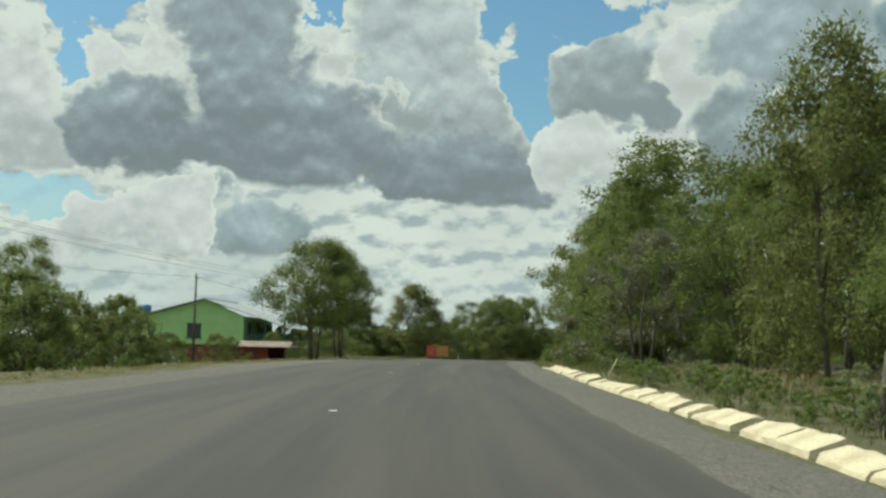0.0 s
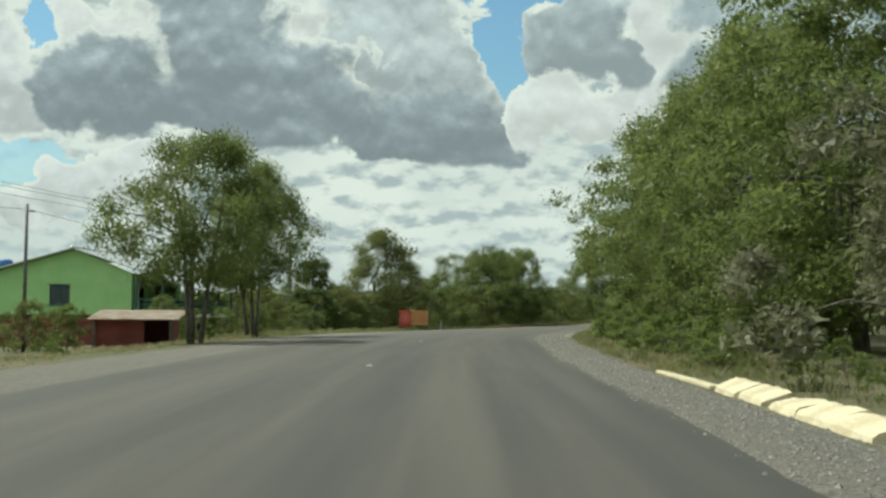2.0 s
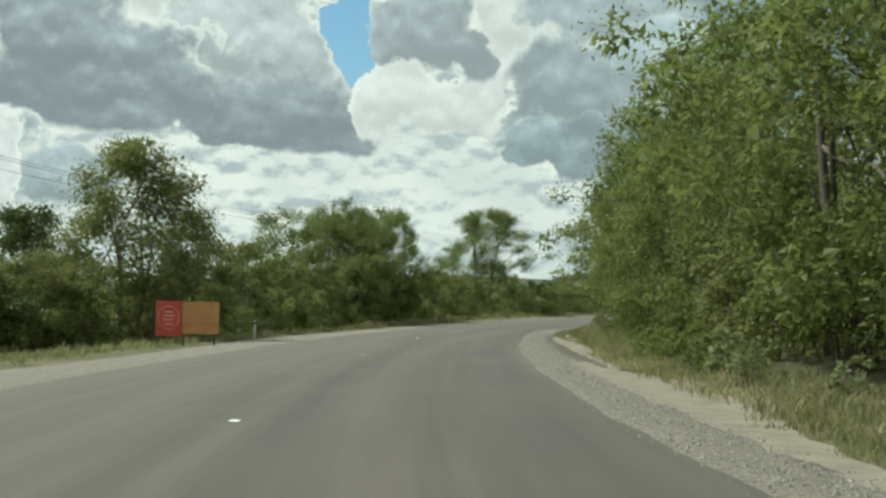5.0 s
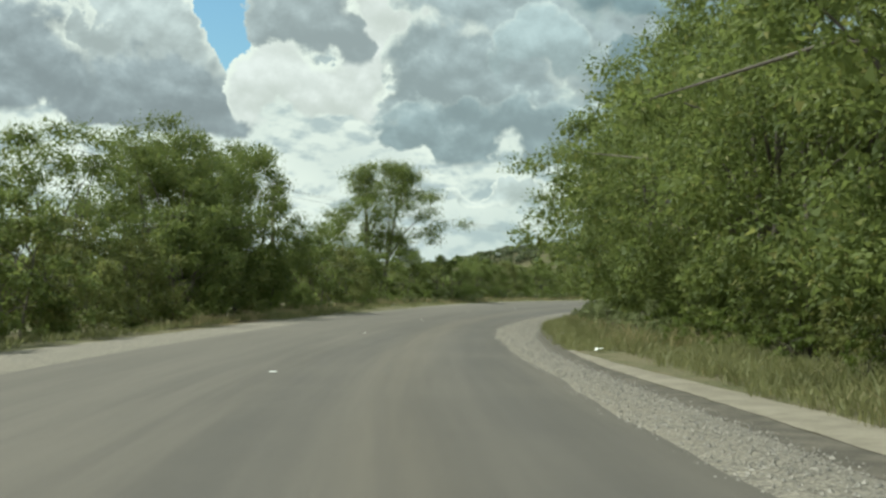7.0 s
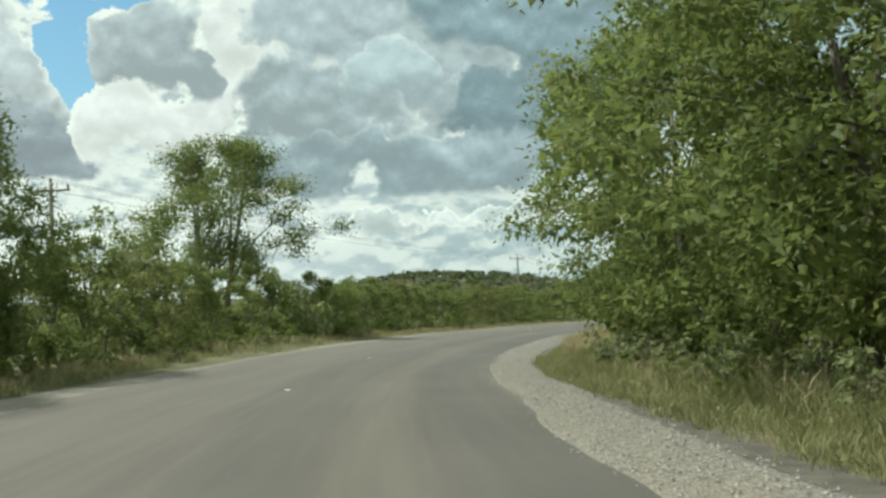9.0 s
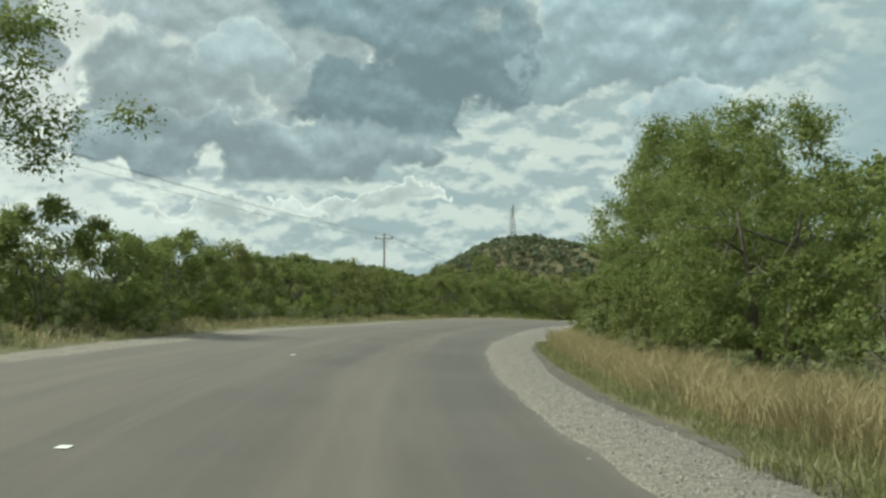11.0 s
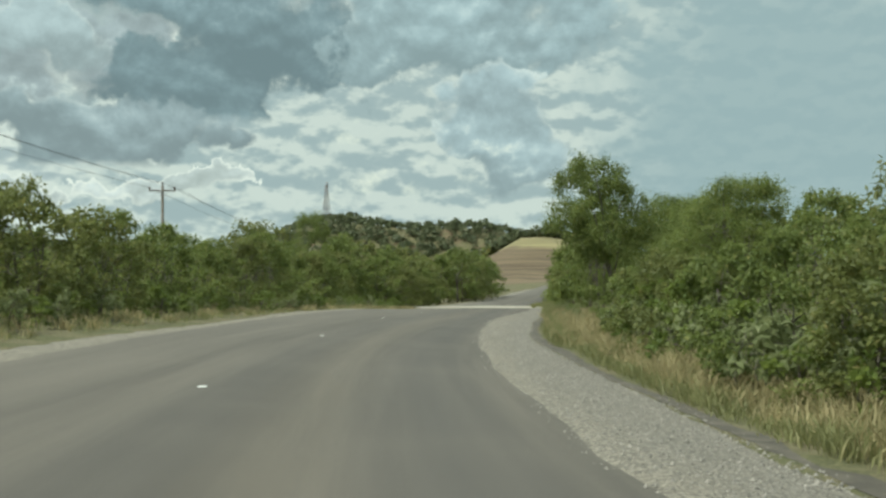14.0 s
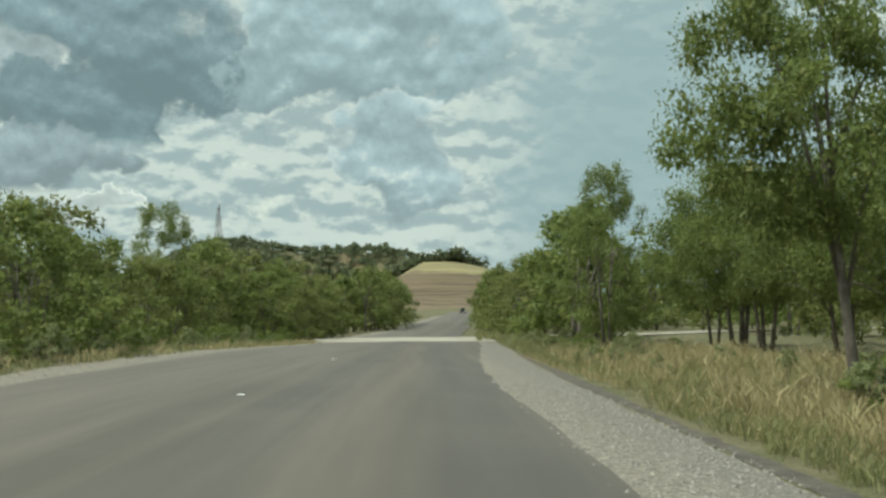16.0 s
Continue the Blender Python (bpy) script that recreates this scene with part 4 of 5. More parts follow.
def stones(name, seed, s0, s1, q0, q1, count, low, high, label):
    """Loose stones, each a squashed, chipped little block."""
    rng = np.random.default_rng(seed)
    s = s0 + (s1 - s0) * rng.random(count)
    q = q0 + (q1 - q0) * rng.random(count) ** 0.7
    x, y, z, tx, ty = station(s)
    u = np.clip(q, -0.15, 1)
    sides = np.array([right_edge(v) for v in s])
    q = sides[:, 0] + (sides[:, 1] + 0.1 - sides[:, 0]) * u
    c = np.stack([x + q * ty, y - q * tx, z - bank(s) * (np.clip(q, -8, 8) - 2.4) - 0.008 * np.minimum(q, 6) + np.where(u < 0, 0.03, np.minimum(0.022 + 0.25 * u, 0.053 - 0.08 * u))], -1)
    size = low + (high - low) * rng.random(count) ** 2.5
    a = rng.random(count) * 6.28
    corner = np.array([(1, 0, 0), (0, 1, 0), (-1, 0, 0), (0, -1, 0), (0, 0, 0.8), (0, 0, -0.4)])
    v = corner[None] * size[:, None, None] * (0.6 + 0.6 * rng.random((count, 6, 1)))
    rot = np.stack([v[..., 0] * np.cos(a)[:, None] - v[..., 1] * np.sin(a)[:, None], v[..., 0] * np.sin(a)[:, None] + v[..., 1] * np.cos(a)[:, None], v[..., 2]], -1)
    verts = (rot + c[:, None]).reshape(-1, 3)
    tri = np.array([(0, 1, 4), (1, 2, 4), (2, 3, 4), (3, 0, 4)])
    faces = (tri[None] + 6 * np.arange(count)[:, None, None]).reshape(-1, 3)
    me = mesh_from(name, verts.tolist(), faces.tolist(), STONE)
    tagged(new(name, me), label, "gravel", kind="stuff")


STONE = surface("stone", (0.14, 0.132, 0.12), (0.40, 0.37, 0.335), 14.0, 60, 0.9, 0.0, dark=0.3)
stones("loose_gravel", 12, 30, 275, -0.04, 1.0, 44000, 0.010, 0.036, "loose grey and buff stones on the shoulder")

# a tarred gutter and a dusty concrete edge beyond the gravel
TAR = surface("old_tar", (0.075, 0.066, 0.055), (0.135, 0.118, 0.097), 2.5, 60, 0.95, 0.7)
strip("gutter", 100, 182, lambda s: (right_edge(s)[1] - 0.12, right_edge(s)[1] + 0.4 + 0.08 * math.sin(s * 0.23)), TAR, lambda u: -0.015, "dark tarred gutter beside the gravel", "gutter", 0.5, 2, edge=0.03, seed=6)
strip("gutter_bend", 182, 318, lambda s: (right_edge(s)[1] - 0.1, right_edge(s)[1] + 0.25 + 0.1 * math.sin(s * 0.23)), TAR, lambda u: -0.012, "dark gritty gutter at the foot of the verge", "gutter", 0.5, 2, edge=0.03, seed=7)
strip("concrete_edge", 104, 137, lambda s: (right_edge(s)[1] + 0.38 + 0.08 * math.sin(s * 0.23), right_edge(s)[1] + 1.5 - 0.05 * max(0, s - 118)), CONCRETE, lambda u: -0.008 + 0.025 * math.sin(u * 3.14), "pale dusty concrete strip along the verge", "kerb", 0.5, 3, edge=0.02, seed=8)
strip("lay_by", 86, 108, lambda s: (5.6, 6.1 + 2.2 * math.exp(-(((s - 97) / 4.5) ** 2))), CONCRETE, 0.0, "pale dusty lay-by where a path leaves the road", "lay-by", 0.5, 6, edge=0.05, seed=9)
DUST = surface("pale_dust", (0.30, 0.27, 0.22), (0.42, 0.39, 0.33), 0.3, 20, 0.95, 0.3)
strip("dust_track", 328, 348, lambda s: (-7.5, 7.5), DUST, 0.045, "pale dust dragged across the asphalt at a junction", "road", 0.7, 10, edge=0.3, seed=10)


def build_side_road():
    verts, faces = [], []
    a, n = road_point(338, 6.5), 40
    for i in range(n):
        u = i / (n - 1)
        c = a + Vector((62 * u, -48 * u + 10 * u * u, 0))
        for w in (-2.6, 0, 2.6):
            x, y = c.x + 0.6 * w, c.y + 0.8 * w
            verts.append((x, y, land_at(x, y) + 0.10))
        if i:
            b = (i - 1) * 3
            faces += [(b, b + 1, b + 4, b + 3), (b + 1, b + 2, b + 5, b + 4)]
    tagged(new("side_road", mesh_from("side_road", verts, faces, DUST)), "pale dirt side road leaving between the trees", "road", kind="structure")


build_side_road()


# ---- kerb of whitewashed stones ----
def kerb_stone(rng, length):
    """A rounded, leaning slab, whitewashed, with uneven ends."""
    verts, faces, sides = [], [], 7
    profile = [(0.0, 0.0), (0.03, 0.07), (0.08, 0.11), (0.36, 0.20), (0.44, 0.205), (0.50, 0.15), (0.52, 0.0)]
    cuts = 5
    for i in range(cuts + 1):
        u = i / cuts
        swell = 0.95 + 0.05 * math.sin(math.pi * u) + rng.uniform(-0.04, 0.04)
        for x, z in profile:
            verts.append((x + rng.uniform(-0.015, 0.015), (u - 0.5) * length + rng.uniform(-0.02, 0.02), z * swell + (rng.uniform(-0.015, 0.015) if z else -0.06)))
    for i in range(cuts):
        for j in range(sides - 1):
            b = i * sides + j
            faces.append((b, b + sides, b + sides + 1, b + 1))
    faces.append(tuple(range(sides)))
    faces.append(tuple(range(len(verts) - sides, len(verts)))[::-1])
    return mesh_from("kerb_stone", verts, faces, KERB_PAINT)


def build_kerb(s0, s1, label):
    rng = random.Random(int(s0))
    base = road_point((s0 + s1) / 2, 6.3)
    k = thing("kerb", Matrix.Translation(base), label, "kerb")
    s = s0
    while s < s1:
        length = rng.uniform(0.95, 1.5)
        p = road_point(s + length / 2, 6.05 + rng.uniform(-0.03, 0.03), -0.03 + rng.uniform(-0.03, 0.03)) - base
        part("kerb_stone", kerb_stone(rng, length - 0.03), k, "", pose(p.x, p.y, p.z, rng.uniform(-2, 2), rng.uniform(-4, 6), heading(s) + rng.uniform(-2, 2)))
        s += length + (rng.uniform(0.15, 0.5) if rng.random() < 0.3 else 0.0)


build_kerb(5.5, 14.0, "broken kerb of whitewashed stones at the road edge")
build_kerb(15.5, 36.0, "long kerb of whitewashed stones with weeds in its gaps")
build_kerb(36.8, 48.0, "low kerb of whitewashed stones beside the gravel")
part_low = thing("kerb", Matrix.Translation(road_point(52, 6.2)), "flat worn end of the whitewashed kerb", "kerb")
part("kerb_slab", box_mesh("kerb_slab", (0.22, 5.0, 0.08), (0, 0, -0.01), KERB_PAINT, 0.03), part_low, "", pose(0, 0, 0, 0, 0, heading(52)))


# ---- weeds and bushes on the verges ----
def weeds(s0, s1, step, q0, q1, low, high, group, kind="bush"):
    s = s0
    while s < s1:
        h = rng_plan.uniform(low, high)
        plant(kind, s, rng_plan.uniform(q0, q1), h, h * rng_plan.uniform(0.9, 1.3), rng_plan.uniform(0, 360), rng_plan.randrange(6), group=group)
        s += step * rng_plan.uniform(0.7, 1.3)


weeds(8, 58, 1.5, 7.4, 9.4, 0.25, 0.45, "bushes along the right verge")
weeds(56, 84, 1.6, 7.2, 8.6, 0.5, 0.95, "bushes along the right verge")
weeds(103, 112, 2.0, 7.8, 8.8, 0.4, 0.7, "bushes along the right verge")
weeds(138, 182, 2.0, 7.4, 8.8, 0.22, 0.42, "bushes along the right verge")
weeds(118, 180, 4.2, 8.8, 9.8, 0.4, 0.7, "bushes along the right verge")
weeds(222, 268, 2.2, 8.8, 10.6, 0.6, 1.2, "bushes along the right verge")
weeds(224, 262, 0.9, 8.8, 10.4, 0.7, 1.25, "weeds along the right verge", "weed")
weeds(140, 182, 1.6, 7.6, 9.2, 0.4, 0.85, "weeds along the right verge", "weed")
weeds(186, 224, 2.4, 8.6, 10.0, 0.5, 0.9, "weeds along the right verge", "weed")
weeds(58, 100, 1.8, 7.4, 8.8, 0.4, 0.8, "weeds along the right verge", "weed")
weeds(10, 56, 2.2, 7.6, 9.6, 0.3, 0.6, "weeds along the right verge", "weed")
weeds(190, 320, 2.6, -7.4, -5.6, 0.35, 0.7, "weeds along the left verge", "weed")
weeds(292, 330, 7.0, 8.6, 14.0, 0.35, 0.6, "bushes along the right verge")
weeds(266, 326, 3.0, 8.2, 14.0, 0.45, 0.8, "weeds along the right verge", "weed")
weeds(128, 180, 5.0, -10.2, -9.2, 0.5, 0.9, "bushes along the left verge")
weeds(180, 330, 4.0, -7.8, -6.2, 0.4, 0.8, "bushes along the left verge")
weeds(24, 74, 3.0, -14, -10.5, 0.2, 0.4, "garden bushes before the house")


# ---- distant woods: many small crowns of coarse leaves ----
def woods(name, seed, spots, label, mat=None, cards=26, size=1.5):
    """spots: rows of x, y, height, width."""
    rng = np.random.default_rng(seed)
    out = []
    for x, y, h, w in spots:
        n = cards
        d = rng.normal(size=(n, 3))
        d /= np.linalg.norm(d, axis=1)[:, None]
        d[:, 2] = np.abs(d[:, 2]) * 1.2 - 0.25
        c = np.array([x, y, land_at(x, y) + h * 0.35]) + d * [w, w, h * 0.55] * (0.6 + 0.4 * rng.random((n, 1)))
        t = rng.normal(size=(n, 3)); t /= np.linalg.norm(t, axis=1)[:, None]
        s = np.cross(t, d); s /= np.linalg.norm(s, axis=1)[:, None] + 1e-9
        z = size * (0.6 + 0.7 * rng.random((n, 1))) * w / 2.6
        out.append(np.stack([c - t * z * 0.6, c + s * z * 0.5, c + t * z * 0.6, c - s * z * 0.5], 1).reshape(-1, 3))
    me = quads_mesh(name, np.concatenate(out), mat or LEAF_GREEN)
    return tagged(new(name, me), label, "woods", kind="stuff")


rng_far = random.Random(9)
spots = []
for _ in range(2000):
    s = rng_far.uniform(90, 640)
    q = -rng_far.uniform(30, 260) if rng_far.random() < 0.62 else rng_far.uniform(30, 150)
    p = road_point(s, q)
    h = rng_far.uniform(3.5, 6.5)
    spots.append((p.x, p.y, h, h * rng_far.uniform(0.5, 0.7)))
woods("thicket_woods", 20, spots, "wide green thicket covering the plain")
spots = []
for _ in range(2100):
    az, d = radians(rng_far.uniform(-40, 30)), rng_far.uniform(220, 1500)
    h = rng_far.uniform(5, 9)
    spots.append((math.sin(az) * d + 5, math.cos(az) * d + 120, h, h * 0.7))
woods("far_woods", 21, spots, "far woods on the plain", LEAF_DARK, 20, 1.9)
spots = []
for _ in range(5200):
    a, d = radians(rng_far.uniform(29.0, 47.5)), rng_far.uniform(640, 1120)
    x, y = 55 + math.sin(a) * d, 212 + math.cos(a) * d
    inside = ((x - FIELD[0]) / FIELD[2]) ** 2 + ((y - FIELD[1]) / FIELD[3]) ** 2 < 1.05
    if inside or land_at(x, y) < 1.0:
        continue
    h = rng_far.uniform(3.5, 8.5)
    spots.append((x, y, h, h * rng_far.uniform(0.5, 0.75)))
for _ in range(110):
    a, d = radians(rng_far.uniform(42.4, 47.4)), rng_far.uniform(662, 676)
    h = rng_far.uniform(5.0, 10.0)
    spots.append((68 + math.sin(a) * d, 231 + math.cos(a) * d, h, h * rng_far.uniform(0.4, 0.65)))
crest = [v for v in spots if land_at(v[0], v[1]) > 24.0]
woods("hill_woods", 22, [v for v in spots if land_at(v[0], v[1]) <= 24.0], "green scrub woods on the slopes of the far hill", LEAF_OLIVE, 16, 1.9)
for _ in range(900):
    x, y = rng_far.uniform(230, 700), rng_far.uniform(1060, 1200)
    if land_at(x, y) > 18.0:
        h = rng_far.uniform(5.0, 9.0)
        crest.append((x, y, h, h * rng_far.uniform(0.5, 0.75)))
woods("crest_woods", 23, [(x, y, h * rng_far.uniform(0.6, 1.15), w) for x, y, h, w in crest], "dark trees along the crests of the far hills", LEAF_HAZED, 26, 1.25)


# ---- lattice mast on the hill ----
def build_mast(x, y, top):
    z0 = land_at(x, y) - 1
    h = top - z0
    t = thing("radio_mast", Matrix.Translation((x, y, z0)), "tall slim lattice radio mast on the wooded hill", "mast")
    half = lambda u: 2.6 * (1 - u) + 0.7 * u
    for sx, sy in ((-1, -1), (1, -1), (1, 1), (-1, 1)):
        part("leg", tubes_mesh("leg", [([(sx * half(0), sy * half(0), 0), (sx * half(1), sy * half(1), h)], [0.22, 0.14])], MAST, 5), t)
    lines = []
    n = 12
    for i in range(n):
        u, v = i / n, (i + 1) / n
        for (ax, ay), (bx, by) in (((-1, -1), (1, -1)), ((1, -1), (1, 1)), ((1, 1), (-1, 1)), ((-1, 1), (-1, -1))):
            lines.append(([(ax * half(u), ay * half(u), u * h), (bx * half(v), by * half(v), v * h)], [0.10, 0.10]))
            lines.append(([(ax * half(v), ay * half(v), v * h), (bx * half(v), by * half(v), v * h)], [0.10, 0.10]))
    part("lattice", tubes_mesh("lattice", lines, MAST, 4), t)
    part("antenna", tubes_mesh("antenna", [([(0.7, 0, h - 2), (0.7, 0, h + 3)], [0.5, 0.5])], MAST, 6), t)


MAST = surface("mast_steel", (0.16, 0.13, 0.12), (0.24, 0.19, 0.17), 1, 10, 0.6, 0.0, 0.3)
build_mast(569.0, 974.0, 88.0)


# ---- power poles and their wires ----
def power_pole(x, y, top, turn, label):
    z = land_at(x, y) - 0.4
    h = top - z
    t = thing("power_pole", pose(x, y, z, 0, 0, turn), label, "power pole", "power poles of one line")
    part("post", tubes_mesh("post", [([(0, 0, 0), (0.02, 0, h * 0.5), (0, 0, h)], [0.17, 0.145, 0.11])], POLE_WOOD, 10), t)
    part("crossarm", box_mesh("crossarm", (2.4, 0.10, 0.12), (0, -0.13, h - 0.45), POLE_WOOD, 0.012), t)
    for sx in (-1, 1):
        part("brace", tubes_mesh("brace", [([(sx * 0.55, -0.13, h - 0.50), (0, -0.10, h - 1.05)], [0.02, 0.02])], DARK_METAL, 5), t)
    for dx, dz in ((-1.1, -0.39), (0.0, 0.02), (1.1, -0.39)):
        y0 = -0.13 if dx else 0.0
        ins = part("insulator", tubes_mesh("insulator", [([(dx, y0, h + dz), (dx, y0, h + dz + 0.08), (dx, y0, h + dz + 0.12), (dx, y0, h + dz + 0.22), (dx, y0, h + dz + 0.26)], [0.03, 0.045, 0.085, 0.08, 0.04])], CERAMIC, 8), t, "brown ceramic insulator")
    m = t.matrix_basis
    return [m @ Vector((dx, -0.13 if dx else 0.0, h + dz + 0.24)) for dx, dz in ((-1.1, -0.39), (0.0, 0.02), (1.1, -0.39))]


def wire(a, b, sag, radius=0.014):
    pts = []
    for i in range(17):
        u = i / 16
        p = Vector(a).lerp(Vector(b), u)
        p.z -= 4 * sag * u * (1 - u)
        pts.append(p)
    me = tubes_mesh("overhead_wire", [(pts, [radius] * 17)], WIRE, 4)
    tagged(new("overhead_wire", me), "thin dark sagging overhead wire between poles", "wire", "wires of the power line")


POLES = [(-33.0, 52.0, 8.6, -12), (-11.5, 132.2, 7.7, -22), (18.4, 205.6, 9.2, -30), (93.5, 298.0, 10.0, -42), (174.0, 394.1, 9.5, -42)]
tops = [power_pole(*p, "weathered wooden power pole with one crossarm, standing in bushes") for p in POLES]
for a, b in zip(tops, tops[1:]):
    for p, q in zip(a, b):
        wire(p, q, 0.9)


def house_pole(x, y, top):
    z = land_at(x, y) - 0.3
    t = thing("service_pole", Matrix.Translation((x, y, z)), "slim dark service pole before the green house", "power pole")
    part("post", tubes_mesh("post", [([(0, 0, 0), (0, 0, top - z)], [0.10, 0.075])], DARK_METAL, 8), t)
    part("bracket", box_mesh("bracket", (0.5, 0.06, 0.06), (0.15, 0, top - z - 0.35), DARK_METAL, 0.008), t)


house_pole(-18.3, 83.9, 5.6)
wire((-18.3, 83.9, 5.35), (-40, 55.0, 6.6), 0.6, 0.012)
wire((-18.3, 83.9, 5.35), (-11.5, 132.2, 6.0), 0.6, 0.012)


# ---- the green house ----
def build_house(x, y, z, turn):
    t = thing("house", pose(x, y, z, 0, 0, turn), "lime green two-storey house with a tin roof and a dark balcony", "house")
    back, left, right, floor, eave, ridge, rx = 9.0, -8.9, 0.0, 2.3, 4.85, 6.3, -3.6
    th = 0.2
    # gable wall with a window opening in it
    bm = bmesh.new()
    wx0, wx1, wz0, wz1 = -5.2, -3.9, 2.9, 4.1

    def slab(points, y0, y1):
        a = [bm.verts.new((px, y0, pz)) for px, pz in points]
        b = [bm.verts.new((px, y1, pz)) for px, pz in points]
        bm.faces.new(a[::-1]), bm.faces.new(b)
        for i in range(len(points)):
            j = (i + 1) % len(points)
            bm.faces.new((a[i], a[j], b[j], b[i]))

    slab([(left, floor), (wx0, floor), (wx0, eave), (left, eave)], 0, th)
    slab([(wx1, floor), (right, floor), (right, eave), (wx1, eave)], 0, th)
    slab([(wx0, floor), (wx1, floor), (wx1, wz0), (wx0, wz0)], 0, th)
    slab([(wx0, wz1), (wx1, wz1), (wx1, eave), (wx0, eave)], 0, th)
    slab([(left, eave), (right, eave), (rx, ridge)], 0, th)
    part("gable_wall", finish(bm, "gable_wall", WALL_GREEN), t)
    part("side_wall", box_mesh("side_wall", (th, back - th, eave - floor), (right - th / 2, th + (back - th) / 2, (floor + eave) / 2), WALL_GREEN, 0.0), t)
    part("back_wall", box_mesh("back_wall", (right - left, th, eave - floor), ((left + right) / 2, back + th / 2, (floor + eave) / 2), WALL_GREEN, 0.0), t)
    part("far_wall", box_mesh("far_wall", (th, back - th, eave - floor), (left + th / 2, th + (back - th) / 2, (floor + eave) / 2), WALL_GREEN, 0.0), t)
    win = part("window", box_mesh("window", (1.24, 0.05, 1.14), (-4.55, 0.12, 3.5), GLASS_DARK, 0.0), t, "dark window with teal frame")
    part("window_frame", box_mesh("window_frame", (1.44, 0.06, 0.08), (-4.55, -0.02, 4.14), TRIM_TEAL, 0.01), win)
    part("window_sill", box_mesh("window_sill", (1.5, 0.16, 0.07), (-4.55, -0.05, 2.87), TRIM_TEAL, 0.01), win)
    part("mullion", box_mesh("mullion", (0.05, 0.04, 1.14), (-4.55, 0.07, 3.5), TRIM_TEAL, 0.0), win)
    # lower storey and balcony floor
    part("lower_storey", box_mesh("lower_storey", (right - left - 0.3, back - 0.2, floor + 0.3), ((left + right) / 2, back / 2 + 0.15, floor / 2 - 0.16), MAROON, 0.0), t, "maroon ground-floor wall")
    part("balcony_floor", box_mesh("balcony_floor", (3.8, back, 0.18), (1.92, back / 2, floor - 0.02), WHITE_PAINT, 0.01), t, "pale balcony slab")
    part("lower_wall", box_mesh("lower_wall", (0.2, back, floor), (1.6, back / 2 + 0.2, floor / 2 - 0.15), MAROON, 0.0), t)
    for i, px in enumerate((0.25, 1.95, 3.65)):
        for py in (0.15, back - 0.2):
            if px < 3 and py > 1:
                continue
            part("balcony_post", box_mesh("balcony_post", (0.13, 0.13, 2.35), (px, py, floor + 1.22), TRIM_TEAL, 0.01), t)
    for py in (3.0, 6.0):
        part("balcony_post", box_mesh("balcony_post", (0.13, 0.13, 2.3), (3.65, py, floor + 1.2), TRIM_TEAL, 0.01), t)
    part("lower_post", box_mesh("lower_post", (0.18, 0.18, floor), (3.55, 0.25, floor / 2 - 0.2), MAROON, 0.01), t)
    for z_rail in (0.35, 0.65, 0.95):
        part("rail", box_mesh("rail", (3.4, 0.05, 0.09), (1.95, 0.15, floor + z_rail), TRIM_TEAL, 0.008), t)
        part("side_rail", box_mesh("side_rail", (0.05, back - 0.5, 0.09), (3.65, back / 2, floor + z_rail), TRIM_TEAL, 0.008), t)
    for px in np.arange(0.5, 3.6, 0.42):
        part("baluster", box_mesh("baluster", (0.04, 0.04, 0.9), (px, 0.15, floor + 0.52), TRIM_TEAL, 0.0), t)
    door = part("door", box_mesh("door", (0.05, 0.9, 2.05), (0.03, 1.6, floor + 1.1), GLASS_DARK, 0.01), t, "dark balcony door")
    part("door_frame", box_mesh("door_frame", (0.08, 0.08, 2.1), (0.03, 1.1, floor + 1.1), WHITE_PAINT, 0.008), door)
    part("balcony_window", box_mesh("balcony_window", (0.05, 1.3, 1.1), (0.03, 4.6, floor + 1.5), GLASS_DARK, 0.01), t)
    # roof: two ribbed tin slopes, the near one running on over the balcony
    for name, (xa, za), (xb, zb) in (("roof_slope", (rx, ridge + 0.08), (4.2, eave - 0.95)), ("roof_slope", (rx, ridge + 0.08), (left - 0.5, eave - 0.02))):
        verts, faces = [], []
        n = 60
        y0, y1 = -0.55, back + 0.6
        for i in range(n + 1):
            yy = y0 + (y1 - y0) * i / n
            rib = 0.025 if i % 3 == 0 else 0.0
            for (px, pz) in ((xa, za), (xb, zb)):
                verts.append((px, yy, pz + rib))
        m = len(verts)
        verts += [(vx, vy, vz - 0.07) for vx, vy, vz in verts]
        for i in range(n):
            a = 2 * i
            faces.append((a, a + 1, a + 3, a + 2))
            faces.append((m + a, m + a + 2, m + a + 3, m + a + 1))
        faces += [(0, m, m + 1, 1), (2 * n, 2 * n + 1, m + 2 * n + 1, m + 2 * n)]
        for i in range(n):
            a = 2 * i + 1
            faces.append((a, m + a, m + a + 2, a + 2))
        part(name, mesh_from(name, verts, faces, ROOF_TIN), t, "bright ribbed tin roof")
    part("ridge_cap", tubes_mesh("ridge_cap", [([(rx, -0.6, ridge + 0.10), (rx, back + 0.65, ridge + 0.10)], [0.10, 0.10])], ROOF_TIN, 8), t)
    return t


HOUSE = (-17.5, 100.3)
build_house(*HOUSE, -1.9, -7)


